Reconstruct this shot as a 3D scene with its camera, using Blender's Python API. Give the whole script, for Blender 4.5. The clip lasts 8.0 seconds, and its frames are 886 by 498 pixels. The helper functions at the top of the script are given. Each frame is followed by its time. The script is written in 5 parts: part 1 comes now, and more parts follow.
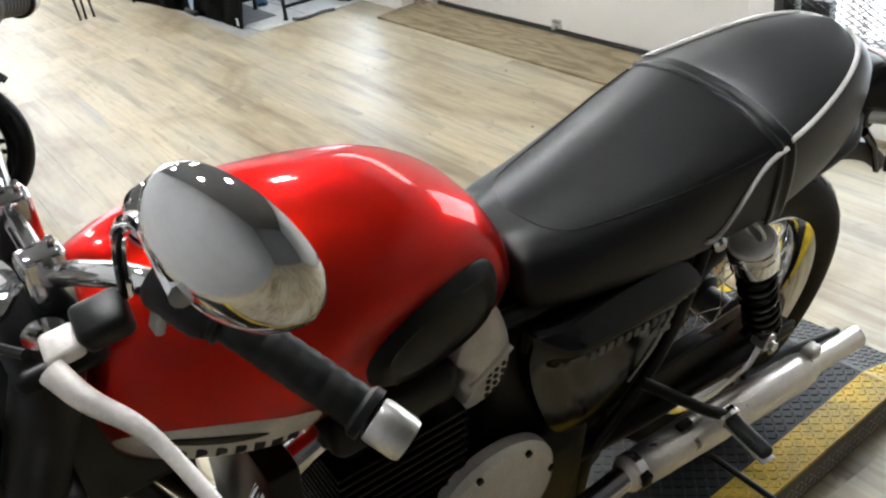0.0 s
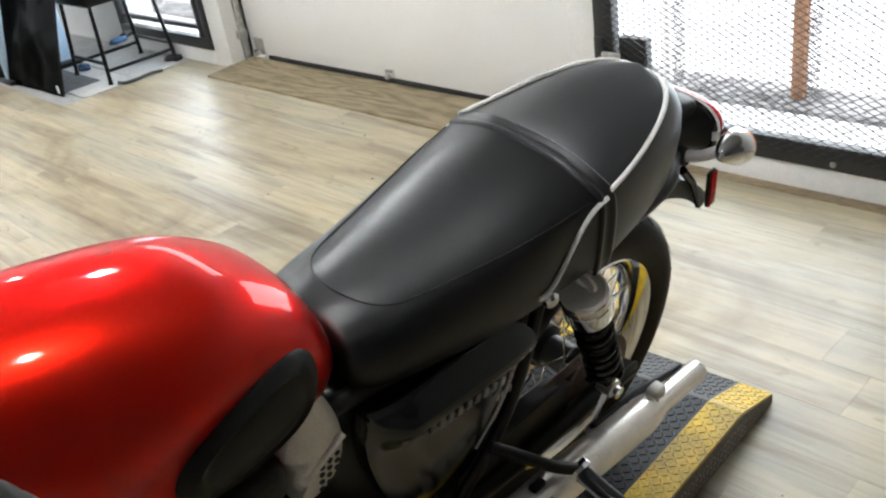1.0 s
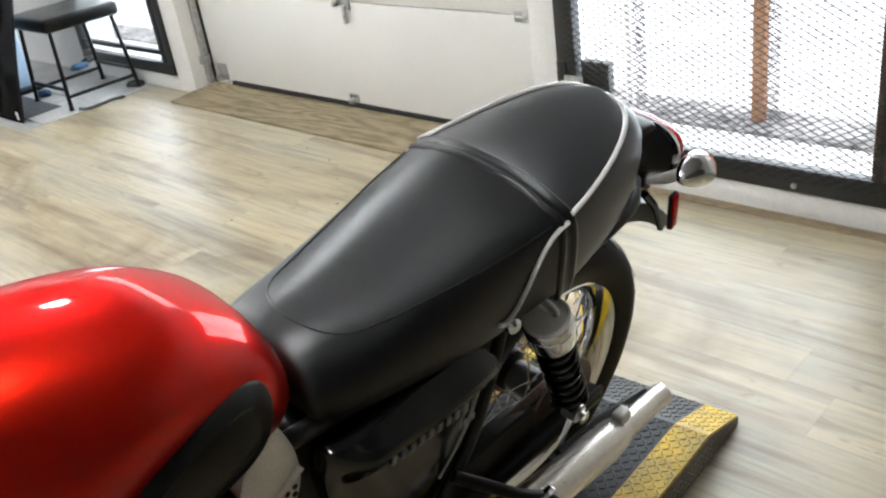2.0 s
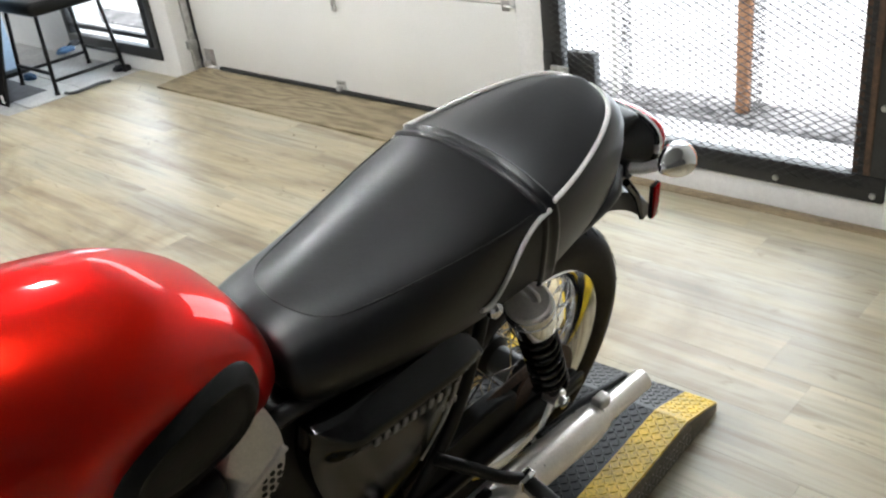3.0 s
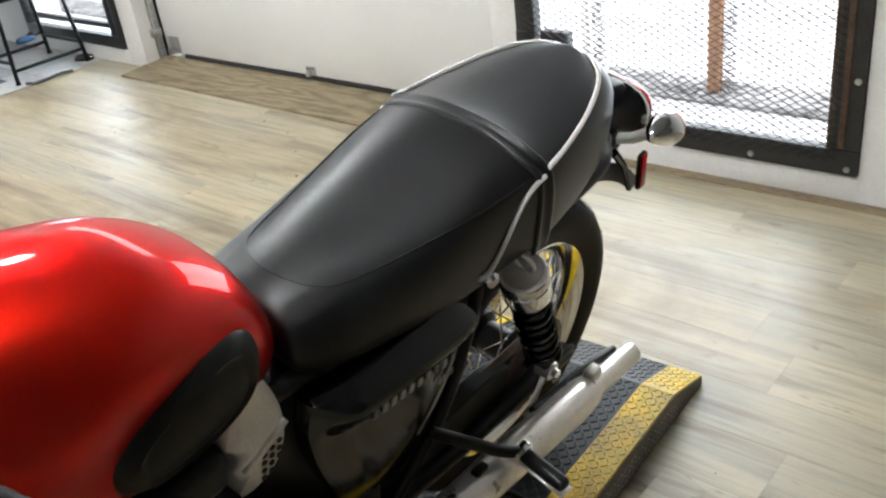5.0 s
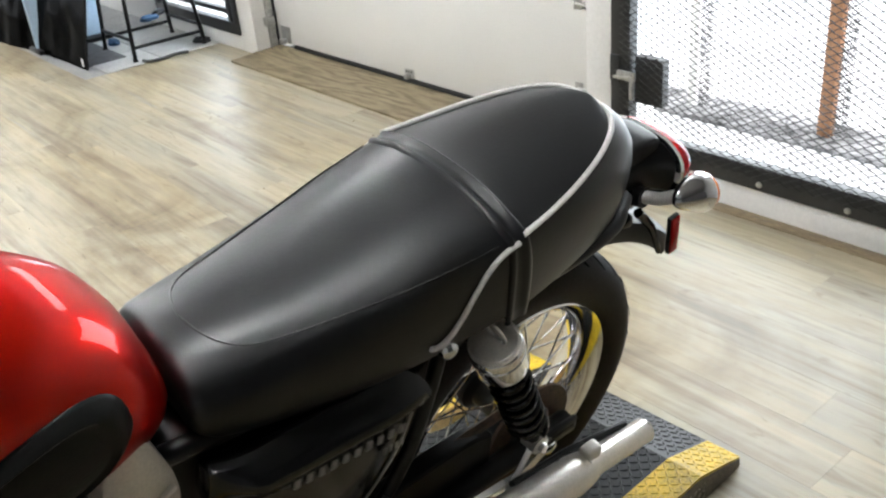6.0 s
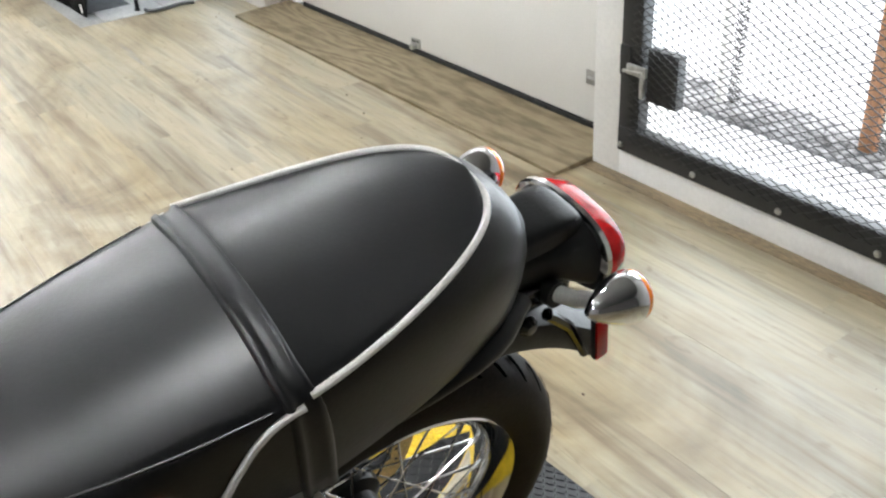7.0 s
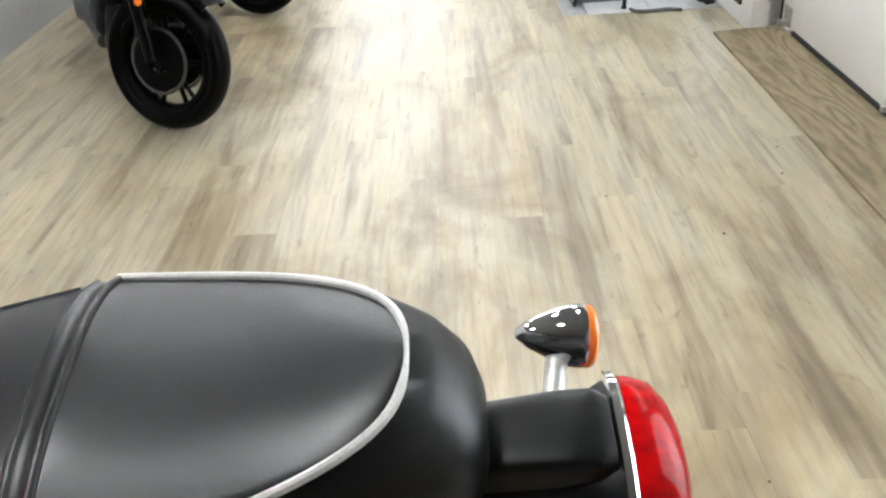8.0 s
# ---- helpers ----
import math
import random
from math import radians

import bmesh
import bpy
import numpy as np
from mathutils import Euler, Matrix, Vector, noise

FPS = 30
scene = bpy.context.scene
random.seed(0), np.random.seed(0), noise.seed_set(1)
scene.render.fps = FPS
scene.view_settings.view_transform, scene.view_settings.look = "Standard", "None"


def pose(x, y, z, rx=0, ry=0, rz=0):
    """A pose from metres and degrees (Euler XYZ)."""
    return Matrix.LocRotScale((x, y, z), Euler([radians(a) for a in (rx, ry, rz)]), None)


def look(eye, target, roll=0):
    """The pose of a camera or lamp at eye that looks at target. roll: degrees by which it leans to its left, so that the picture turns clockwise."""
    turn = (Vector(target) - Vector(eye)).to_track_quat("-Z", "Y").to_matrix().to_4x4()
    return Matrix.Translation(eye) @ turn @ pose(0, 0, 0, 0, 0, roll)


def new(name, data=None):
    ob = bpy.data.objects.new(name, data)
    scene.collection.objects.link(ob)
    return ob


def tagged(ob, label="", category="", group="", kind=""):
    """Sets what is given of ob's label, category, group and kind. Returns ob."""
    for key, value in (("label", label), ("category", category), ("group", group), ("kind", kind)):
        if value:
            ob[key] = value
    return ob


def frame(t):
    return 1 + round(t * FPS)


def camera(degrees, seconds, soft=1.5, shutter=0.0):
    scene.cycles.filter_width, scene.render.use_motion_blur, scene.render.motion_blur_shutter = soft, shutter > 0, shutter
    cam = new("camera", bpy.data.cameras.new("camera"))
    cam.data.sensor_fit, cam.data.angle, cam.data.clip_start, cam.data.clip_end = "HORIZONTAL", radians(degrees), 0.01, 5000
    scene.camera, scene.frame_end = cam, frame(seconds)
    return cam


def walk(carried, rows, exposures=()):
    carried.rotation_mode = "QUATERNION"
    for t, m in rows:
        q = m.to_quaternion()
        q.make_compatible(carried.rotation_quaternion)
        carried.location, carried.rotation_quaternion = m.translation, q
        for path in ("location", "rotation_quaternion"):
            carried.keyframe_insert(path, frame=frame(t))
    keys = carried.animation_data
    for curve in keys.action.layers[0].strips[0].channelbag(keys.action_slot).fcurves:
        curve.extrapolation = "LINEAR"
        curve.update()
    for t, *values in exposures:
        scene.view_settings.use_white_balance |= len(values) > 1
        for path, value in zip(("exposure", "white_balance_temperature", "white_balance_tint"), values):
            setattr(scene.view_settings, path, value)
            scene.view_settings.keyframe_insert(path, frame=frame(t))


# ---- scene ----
cam = camera(51.3, 8.0, soft=2.3)
PATH = [
    (0, (1.182, 0.914, 1.533), (0.289, -0.578, 0.544), -8.9),
    (0.5, (1.128, 0.902, 1.527), (0.073, -0.488, 0.551), -8.9),
    (1, (1.086, 0.885, 1.528), (-0.07, -0.443, 0.58), -9.2),
    (1.5, (1.066, 0.882, 1.524), (-0.129, -0.422, 0.591), -9.5),
    (1.7, (1.065, 0.881, 1.522), (-0.147, -0.42, 0.605), -9.1),
    (2.8, (1.064, 0.893, 1.521), (-0.171, -0.381, 0.598), -8.4),
    (3, (1.079, 0.9, 1.528), (-0.154, -0.364, 0.59), -7.8),
    (3.5, (1.079, 0.895, 1.521), (-0.155, -0.355, 0.565), -7.4),
    (4, (1.079, 0.884, 1.518), (-0.168, -0.347, 0.552), -7.3),
    (4.5, (1.092, 0.87, 1.511), (-0.192, -0.323, 0.548), -6.6),
    (4.7, (1.11, 0.859, 1.505), (-0.183, -0.327, 0.546), -7.1),
    (5.8, (0.929, 0.892, 1.473), (-0.192, -0.437, 0.483), -8.6),
    (5.9, (0.88, 0.9, 1.479), (-0.204, -0.47, 0.505), -7.1),
    (6, (0.837, 0.914, 1.485), (-0.247, -0.48, 0.545), -5.6),
    (6.2, (0.765, 0.932, 1.487), (-0.263, -0.497, 0.539), -7.5),
    (6.5, (0.649, 0.891, 1.468), (-0.324, -0.574, 0.515), -7.5),
    (6.7, (0.537, 0.82, 1.439), (-0.398, -0.632, 0.43), -5.3),
    (6.8, (0.473, 0.785, 1.442), (-0.462, -0.666, 0.431), -4.0),
    (7, (0.356, 0.746, 1.459), (-0.596, -0.679, 0.428), -3.9),
    (7.2, (0.248, 0.718, 1.445), (-0.607, -0.768, 0.416), -7.0),
    (7.4, (0.107, 0.685, 1.423), (-0.561, -0.924, 0.441), -6.7),
    (7.5, (0.03, 0.68, 1.432), (-0.53, -0.999, 0.501), -5.3),
    (7.6, (-0.042, 0.687, 1.45), (-0.47, -1.031, 0.52), -5.3),
    (7.7, (-0.107, 0.683, 1.456), (-0.443, -1.062, 0.538), -4.0),
    (7.8, (-0.139, 0.686, 1.463), (-0.347, -1.057, 0.506), -5.7),
    (7.9, (-0.188, 0.637, 1.449), (-0.231, -1.106, 0.468), -6.2),
    (8, (-0.221, 0.605, 1.443), (-0.184, -1.135, 0.457), -3.5),
]
walk(cam, [(t, look(eye, target, roll)) for t, eye, target, roll in PATH],
     exposures=[(0.0, 0.57), (8.0, 0.57)])

# ---- world and large lights ----
world = bpy.data.worlds.new("world")
scene.world = world
world.use_nodes = True
wn = world.node_tree.nodes
sky = wn.new("ShaderNodeTexSky")
sky.sky_type, sky.sun_disc = 'NISHITA', False
sky.sun_elevation, sky.sun_rotation = radians(35), radians(200)
world.node_tree.links.new(sky.outputs[0], wn["Background"].inputs[0])
wn["Background"].inputs[1].default_value = 0.15
sun = new("sun", bpy.data.lights.new("sun", 'SUN'))
sun.data.energy, sun.data.angle, sun.data.color = 1.5, radians(12), (1.0, 0.97, 0.93)
sun.matrix_world = look((-1.2, 4.0, 3.4), (0, 0, 0))


def area(name, m, sx, sy, watts, colour):
    la = bpy.data.lights.new(name, 'AREA')
    la.shape, la.size, la.size_y, la.energy, la.color = 'RECTANGLE', sx, sy, watts, colour
    ob = new(name, la)
    ob.matrix_world = m
    return ob


# daylight in the gate's opening and in the small window's opening
area("gate_daylight", look((-1.95, -0.62, 1.15), (0, -0.62, 0.9)), 1.25, 1.9, 17, (0.74, 0.89, 1.0))
area("window_daylight", look((-1.98, -4.76, 0.75), (0, -4.76, 0.4)), 1.0, 1.1, 17, (0.62, 0.82, 1.0))
# shop front at the far end of the room
area("shopfront_daylight", look((0.45, -8.55, 1.5), (0.45, 0, 1.2)), 1.8, 2.7, 13, (0.84, 0.92, 1.0))

# ---- materials ----


def mat(name, base, rough=0.5, metal=0.0, coat=0.0, spec=0.5):
    m = bpy.data.materials.new(name)
    m.use_nodes = True
    b = m.node_tree.nodes["Principled BSDF"]
    b.inputs["Base Color"].default_value = (*base, 1)
    b.inputs["Roughness"].default_value = rough
    b.inputs["Metallic"].default_value = metal
    b.inputs["Coat Weight"].default_value = coat
    b.inputs["Coat Roughness"].default_value = 0.04
    b.inputs["Specular IOR Level"].default_value = spec
    return m


def nd(m, kind, **inp):
    n = m.node_tree.nodes.new(kind)
    for k, v in inp.items():
        n.inputs[k.replace("_", " ")].default_value = v
    return n


def ln(m, a, b):
    m.node_tree.links.new(a, b)


def coords(m, scale=(1, 1, 1), kind="Object"):
    tc = nd(m, "ShaderNodeTexCoord")
    mp = nd(m, "ShaderNodeMapping")
    mp.inputs["Scale"].default_value = scale
    ln(m, tc.outputs[kind], mp.inputs["Vector"])
    return mp.outputs["Vector"]


def bsdf(m):
    return m.node_tree.nodes["Principled BSDF"]


def ramp(m, fac, stops):
    r = nd(m, "ShaderNodeValToRGB")
    e = r.color_ramp.elements
    while len(e) < len(stops):
        e.new(0.5)
    for el, (p, c) in zip(e, stops):
        el.position, el.color = p, (*c, 1)
    ln(m, fac, r.inputs["Fac"])
    return r.outputs["Color"]


def grainy(m, scale, amount, bump=0.0, fine=None, rough=None, detail=4.0, stretch=(1, 1, 1)):
    """Adds two scales of tone variation, a fine relief and a varying roughness."""
    v = coords(m, stretch)
    big = nd(m, "ShaderNodeTexNoise", Scale=scale, Detail=detail)
    small = nd(m, "ShaderNodeTexNoise", Scale=(fine or scale * 9), Detail=6.0)
    ln(m, v, big.inputs["Vector"])
    ln(m, v, small.inputs["Vector"])
    base = tuple(bsdf(m).inputs["Base Color"].default_value)
    mix = nd(m, "ShaderNodeMath")
    mix.operation = 'ADD'
    ln(m, big.outputs["Fac"], mix.inputs[0])
    ln(m, small.outputs["Fac"], mix.inputs[1])
    lo = tuple(c * (1 - amount) for c in base[:3])
    hi = tuple(min(1, c * (1 + amount)) for c in base[:3])
    half = nd(m, "ShaderNodeMath")
    half.operation = 'MULTIPLY'
    half.inputs[1].default_value = 0.5
    ln(m, mix.outputs[0], half.inputs[0])
    ln(m, ramp(m, half.outputs[0], [(0.35, lo), (0.65, hi)]), bsdf(m).inputs["Base Color"])
    if bump:
        bp = nd(m, "ShaderNodeBump", Strength=bump, Distance=0.002)
        ln(m, small.outputs["Fac"], bp.inputs["Height"])
        ln(m, bp.outputs["Normal"], bsdf(m).inputs["Normal"])
    if rough:
        mr = nd(m, "ShaderNodeMapRange")
        mr.inputs["To Min"].default_value, mr.inputs["To Max"].default_value = rough
        ln(m, big.outputs["Fac"], mr.inputs["Value"])
        ln(m, mr.outputs[0], bsdf(m).inputs["Roughness"])
    return m


M = {}
M["vinyl"] = grainy(mat("seat_vinyl", (0.003, 0.003, 0.0034), 0.36, spec=0.39), 6, 0.25, 0.10, 190, (0.32, 0.39))
M["piping"] = grainy(mat("white_piping", (0.68, 0.67, 0.645), 0.45), 30, 0.15, 0.1)
M["chrome"] = grainy(mat("chrome", (0.82, 0.82, 0.83), 0.08, 1.0), 14, 0.06, 0, 60, (0.05, 0.12))
M["silencer"] = grainy(mat("brushed_silencer_steel", (0.86, 0.82, 0.78), 0.3, 0.8), 20, 0.1, 0.05, 200, (0.24, 0.34))
M["satin"] = grainy(mat("satin_steel", (0.76, 0.745, 0.72), 0.28, 1.0), 20, 0.1, 0.05, 200, (0.24, 0.36))
M["alloy"] = grainy(mat("cast_alloy", (0.46, 0.45, 0.435), 0.4, 0.85), 25, 0.12, 0.15, 250, (0.34, 0.5))
M["alloy_bright"] = grainy(mat("brushed_alloy", (0.74, 0.72, 0.69), 0.42, 0.55), 25, 0.12, 0.1, 250, (0.36, 0.5))
M["black_gloss"] = grainy(mat("black_gloss", (0.004, 0.004, 0.004), 0.14, spec=0.5), 8, 0.3, 0, 80, (0.1, 0.2))
M["black_satin"] = grainy(mat("black_satin", (0.003, 0.003, 0.003), 0.36, spec=0.26), 20, 0.3, 0.15, 200, (0.28, 0.44))
M["rubber"] = grainy(mat("rubber", (0.005, 0.005, 0.0045), 0.4, spec=0.2), 15, 0.3, 0.2, 260, (0.32, 0.48))
M["tyre"] = grainy(mat("tyre_rubber", (0.015, 0.011, 0.009), 0.6, spec=0.15), 9, 0.4, 0.3, 180, (0.5, 0.75))
M["red_lens"] = grainy(mat("red_lens", (0.46, 0.002, 0.003), 0.12, spec=0.12), 40, 0.32, 0, 90, (0.06, 0.14), stretch=(0.6, 1, 0.12))
M["amber"] = mat("amber_lens", (0.95, 0.22, 0.01), 0.1, coat=1.0)
M["yellow"] = grainy(mat("yellow_paint", (0.66, 0.44, 0.018), 0.42), 14, 0.4, 0.2, 160, (0.3, 0.6))
M["plate"] = grainy(mat("black_plate_paint", (0.007, 0.0075, 0.008), 0.36, spec=0.3), 12, 0.4, 0.2, 150, (0.28, 0.5))
M["plate_side"] = grainy(mat("bare_plate", (0.46, 0.43, 0.38), 0.42, 0.55), 18, 0.35, 0.2, 150, (0.3, 0.55))
M["skirt"] = grainy(mat("dirty_bare_plate", (0.17, 0.15, 0.12), 0.45, 0.5), 18, 0.45, 0.2, 150, (0.3, 0.55))
M["white_wall"] = grainy(mat("white_wall_paint", (0.80, 0.795, 0.775), 0.55), 2.2, 0.06, 0.12, 90, (0.45, 0.65))
M["white_door"] = grainy(mat("garage_door_paint", (0.74, 0.73, 0.695), 0.4), 1.4, 0.05, 0.1, 140, (0.35, 0.5))
M["ceiling"] = grainy(mat("ceiling_paint", (0.21, 0.21, 0.21), 0.8), 2, 0.06, 0.1, 80)
M["back_wall"] = grainy(mat("dark_grey_wall_paint", (0.10, 0.10, 0.10), 0.6), 2, 0.08, 0.1, 80)
M["dark_steel"] = grainy(mat("dark_steel", (0.10, 0.10, 0.10), 0.35, 0.9), 20, 0.3, 0.1, 160, (0.3, 0.5))
M["grey_wall"] = grainy(mat("grey_wall_paint", (0.36, 0.36, 0.36), 0.6), 2, 0.08, 0.1, 80)
M["gate_paint"] = grainy(mat("black_gate_steel", (0.018, 0.018, 0.018), 0.45), 15, 0.5, 0.2, 140, (0.35, 0.6))
M["mesh"] = grainy(mat("expanded_metal", (0.02, 0.02, 0.02), 0.5), 30, 0.4, 0.1, 200)
M["steel"] = grainy(mat("galvanised_steel", (0.52, 0.52, 0.5), 0.38, 0.9), 30, 0.3, 0.1, 160, (0.3, 0.5))
M["seal"] = grainy(mat("black_door_seal", (0.015, 0.015, 0.015), 0.7), 20, 0.3, 0.2)
M["wood_post"] = grainy(mat("reddish_wood_post", (0.34, 0.16, 0.075), 0.6), 10, 0.35, 0.2, 120, stretch=(1, 1, 0.12))
M["outside_ground"] = grainy(mat("outside_concrete", (0.86, 0.87, 0.88), 0.9), 3, 0.45, 0.3, 40)
M["slab"] = grainy(mat("grey_concrete_slab", (0.3, 0.3, 0.3), 0.55), 3, 0.3, 0.2, 50, (0.4, 0.6))
M["floor_edge"] = grainy(mat("bare_brown_edge", (0.24, 0.18, 0.105), 0.6), 6, 0.5, 0.3, 60, (0.5, 0.7), stretch=(3, 0.6, 1))
M["sill"] = grainy(mat("dirty_grey_sill", (0.26, 0.26, 0.265), 0.8), 5, 0.95, 0.4, 30, detail=8.0)
M["panel_black"] = grainy(mat("glossy_black_sheet", (0.0012, 0.0012, 0.0012), 0.3, spec=0.006), 5, 0.4, 0.4, 20, (0.12, 0.24))
M["pale_tile"] = grainy(mat("pale_tile", (0.46, 0.455, 0.44), 0.45), 5, 0.25, 0.2, 60, (0.35, 0.55))
M["dark_mat"] = grainy(mat("dark_mat", (0.09, 0.09, 0.095), 0.7), 20, 0.3, 0.3)
M["glove"] = grainy(mat("dark_cloth", (0.02, 0.02, 0.022), 0.8), 30, 0.4, 0.3)
M["glove_blue"] = grainy(mat("blue_cloth", (0.03, 0.08, 0.16), 0.8), 30, 0.4, 0.3)
M["blue_board"] = grainy(mat("pale_blue_board", (0.42, 0.55, 0.68), 0.6), 5, 0.1)
M["brake_disc"] = grainy(mat("brake_disc_steel", (0.66, 0.44, 0.14), 0.5, 0.3), 30, 0.3, 0.05, 200, (0.3, 0.45))
M["rust"] = grainy(mat("rusty_steel", (0.075, 0.042, 0.024), 0.6), 20, 0.5, 0.2, 140)
M["cast"] = grainy(mat("pale_cast_alloy", (0.72, 0.68, 0.63), 0.45, 0.35), 25, 0.12, 0.15, 250, (0.38, 0.52))
M["parked_black"] = grainy(mat("parked_black_paint", (0.0012, 0.0012, 0.0012), 0.3, spec=0.07), 12, 0.3, 0.05, 120, (0.22, 0.4))
M["spoke"] = mat("spoke_chrome", (0.75, 0.75, 0.75), 0.2, 1.0)
M["print"] = mat("silver_lettering", (0.24, 0.235, 0.215), 0.4, 0.0)
M["white_print"] = mat("white_print", (0.8, 0.8, 0.78), 0.5)

# candy red metallic with flakes under lacquer
m = mat("candy_red", (0.42, 0.011, 0.006), 0.32, 0.86, coat=0.6, spec=0.3)
fl = nd(m, "ShaderNodeTexVoronoi", Scale=1400.0)
ln(m, coords(m), fl.inputs["Vector"])
ln(m, ramp(m, fl.outputs["Distance"], [(0.0, (0.66, 0.016, 0.005)), (0.8, (0.5, 0.009, 0.003))]), bsdf(m).inputs["Base Color"])
bsdf(m).inputs["Specular Tint"].default_value = (0.75, 0.03, 0.015, 1)
M["red"] = m

# vinyl planks: long grain, patches of grey and straw, tone from plank to plank
m = mat("plank_vinyl", (0.4, 0.35, 0.25), 0.3, spec=0.75)
oi = nd(m, "ShaderNodeObjectInfo")
tc = nd(m, "ShaderNodeTexCoord")
off = nd(m, "ShaderNodeVectorMath")
off.operation = 'SCALE'
cmb = nd(m, "ShaderNodeCombineXYZ")
ln(m, oi.outputs["Random"], cmb.inputs[0])
ln(m, oi.outputs["Random"], cmb.inputs[1])
ln(m, cmb.outputs[0], off.inputs[0])
off.inputs["Scale"].default_value = 37.0
geo = nd(m, "ShaderNodeNewGeometry")
add = nd(m, "ShaderNodeVectorMath")
add.operation = 'ADD'
ln(m, tc.outputs["Object"], add.inputs[0])
ln(m, off.outputs[0], add.inputs[1])


def stretched(scale):
    mp = nd(m, "ShaderNodeMapping")
    mp.inputs["Scale"].default_value = scale
    ln(m, add.outputs[0], mp.inputs["Vector"])
    return mp.outputs["Vector"]


patch = nd(m, "ShaderNodeTexNoise", Scale=1.0, Detail=4.0, Roughness=0.58, Distortion=0.4)
ln(m, stretched((10, 0.75, 1)), patch.inputs["Vector"])
grain = nd(m, "ShaderNodeTexNoise", Scale=1.0, Detail=7.0, Roughness=0.65)
ln(m, stretched((46, 2.6, 1)), grain.inputs["Vector"])
knot = nd(m, "ShaderNodeTexNoise", Scale=1.0, Detail=2.0, Distortion=1.2)
ln(m, stretched((22, 7, 1)), knot.inputs["Vector"])
c1 = ramp(m, patch.outputs["Fac"], [(0.26, (0.235, 0.19, 0.125)), (0.36, (0.385, 0.325, 0.225)), (0.46, (0.54, 0.495, 0.38)), (0.54, (0.62, 0.555, 0.405)), (0.63, (0.55, 0.485, 0.345)), (0.74, (0.45, 0.43, 0.40))])
c2 = ramp(m, grain.outputs["Fac"], [(0.34, (0.70, 0.67, 0.63)), (0.50, (0.97, 0.96, 0.94)), (0.66, (1.05, 1.045, 1.03))])
mul = nd(m, "ShaderNodeMix")
mul.data_type, mul.blend_type = 'RGBA', 'MULTIPLY'
mul.inputs["Factor"].default_value = 0.8
ln(m, c1, mul.inputs["A"])
ln(m, c2, mul.inputs["B"])
c3 = ramp(m, knot.outputs["Fac"], [(0.26, (0.66, 0.62, 0.57)), (0.35, (1, 1, 1))])
mul2 = nd(m, "ShaderNodeMix")
mul2.data_type, mul2.blend_type = 'RGBA', 'MULTIPLY'
mul2.inputs["Factor"].default_value = 0.8
ln(m, mul.outputs["Result"], mul2.inputs["A"])
ln(m, c3, mul2.inputs["B"])
dirt = nd(m, "ShaderNodeTexNoise", Scale=1.0, Detail=5.0, Roughness=0.6, Distortion=0.8)
mpd = nd(m, "ShaderNodeMapping")
mpd.inputs["Scale"].default_value = (1.7, 0.8, 1)
ln(m, geo.outputs["Position"], mpd.inputs["Vector"])
ln(m, mpd.outputs["Vector"], dirt.inputs["Vector"])
c4 = ramp(m, dirt.outputs["Fac"], [(0.31, (0.42, 0.36, 0.27)), (0.38, (0.66, 0.60, 0.50)), (0.47, (0.88, 0.85, 0.79)), (0.56, (1, 1, 1)), (0.70, (0.93, 0.97, 1.02))])
muld = nd(m, "ShaderNodeMix")
muld.data_type, muld.blend_type = 'RGBA', 'MULTIPLY'
muld.inputs["Factor"].default_value = 1.0
ln(m, mul2.outputs["Result"], muld.inputs["A"])
ln(m, c4, muld.inputs["B"])
tone = ramp(m, oi.outputs["Random"], [(0.0, (0.65, 0.635, 0.61)), (0.5, (0.74, 0.72, 0.68)), (1.0, (0.84, 0.806, 0.735))])
mul3 = nd(m, "ShaderNodeMix")
mul3.data_type, mul3.blend_type = 'RGBA', 'MULTIPLY'
mul3.inputs["Factor"].default_value = 1.0
ln(m, muld.outputs["Result"], mul3.inputs["A"])
ln(m, tone, mul3.inputs["B"])
ln(m, mul3.outputs["Result"], bsdf(m).inputs["Base Color"])
mr = nd(m, "ShaderNodeMapRange")
mr.inputs["To Min"].default_value, mr.inputs["To Max"].default_value = 0.37, 0.46
ln(m, patch.outputs["Fac"], mr.inputs["Value"])
ln(m, mr.outputs[0], bsdf(m).inputs["Roughness"])
bp = nd(m, "ShaderNodeBump", Strength=0.15, Distance=0.002)
ln(m, grain.outputs["Fac"], bp.inputs["Height"])
ln(m, bp.outputs["Normal"], bsdf(m).inputs["Normal"])
M["plank"] = m

# plywood with a wavy face grain
m = mat("plywood", (0.3, 0.2, 0.1), 0.6)
v = coords(m, (1, 0.22, 1))
w1 = nd(m, "ShaderNodeTexNoise", Scale=4.0, Detail=1.0, Distortion=0.5)
ln(m, v, w1.inputs["Vector"])
w2 = nd(m, "ShaderNodeTexNoise", Scale=45.0, Detail=6.0)
ln(m, v, w2.inputs["Vector"])
mx = nd(m, "ShaderNodeMath")
mx.operation = 'MULTIPLY'
mx.inputs[1].default_value = 60.0
ln(m, w1.outputs["Fac"], mx.inputs[0])
sn = nd(m, "ShaderNodeMath")
sn.operation = 'SINE'
ln(m, mx.outputs[0], sn.inputs[0])
mx2 = nd(m, "ShaderNodeMath")
mx2.operation = 'MULTIPLY_ADD'
mx2.inputs[1].default_value = 0.17
ln(m, sn.outputs[0], mx2.inputs[0])
ln(m, w2.outputs["Fac"], mx2.inputs[2])
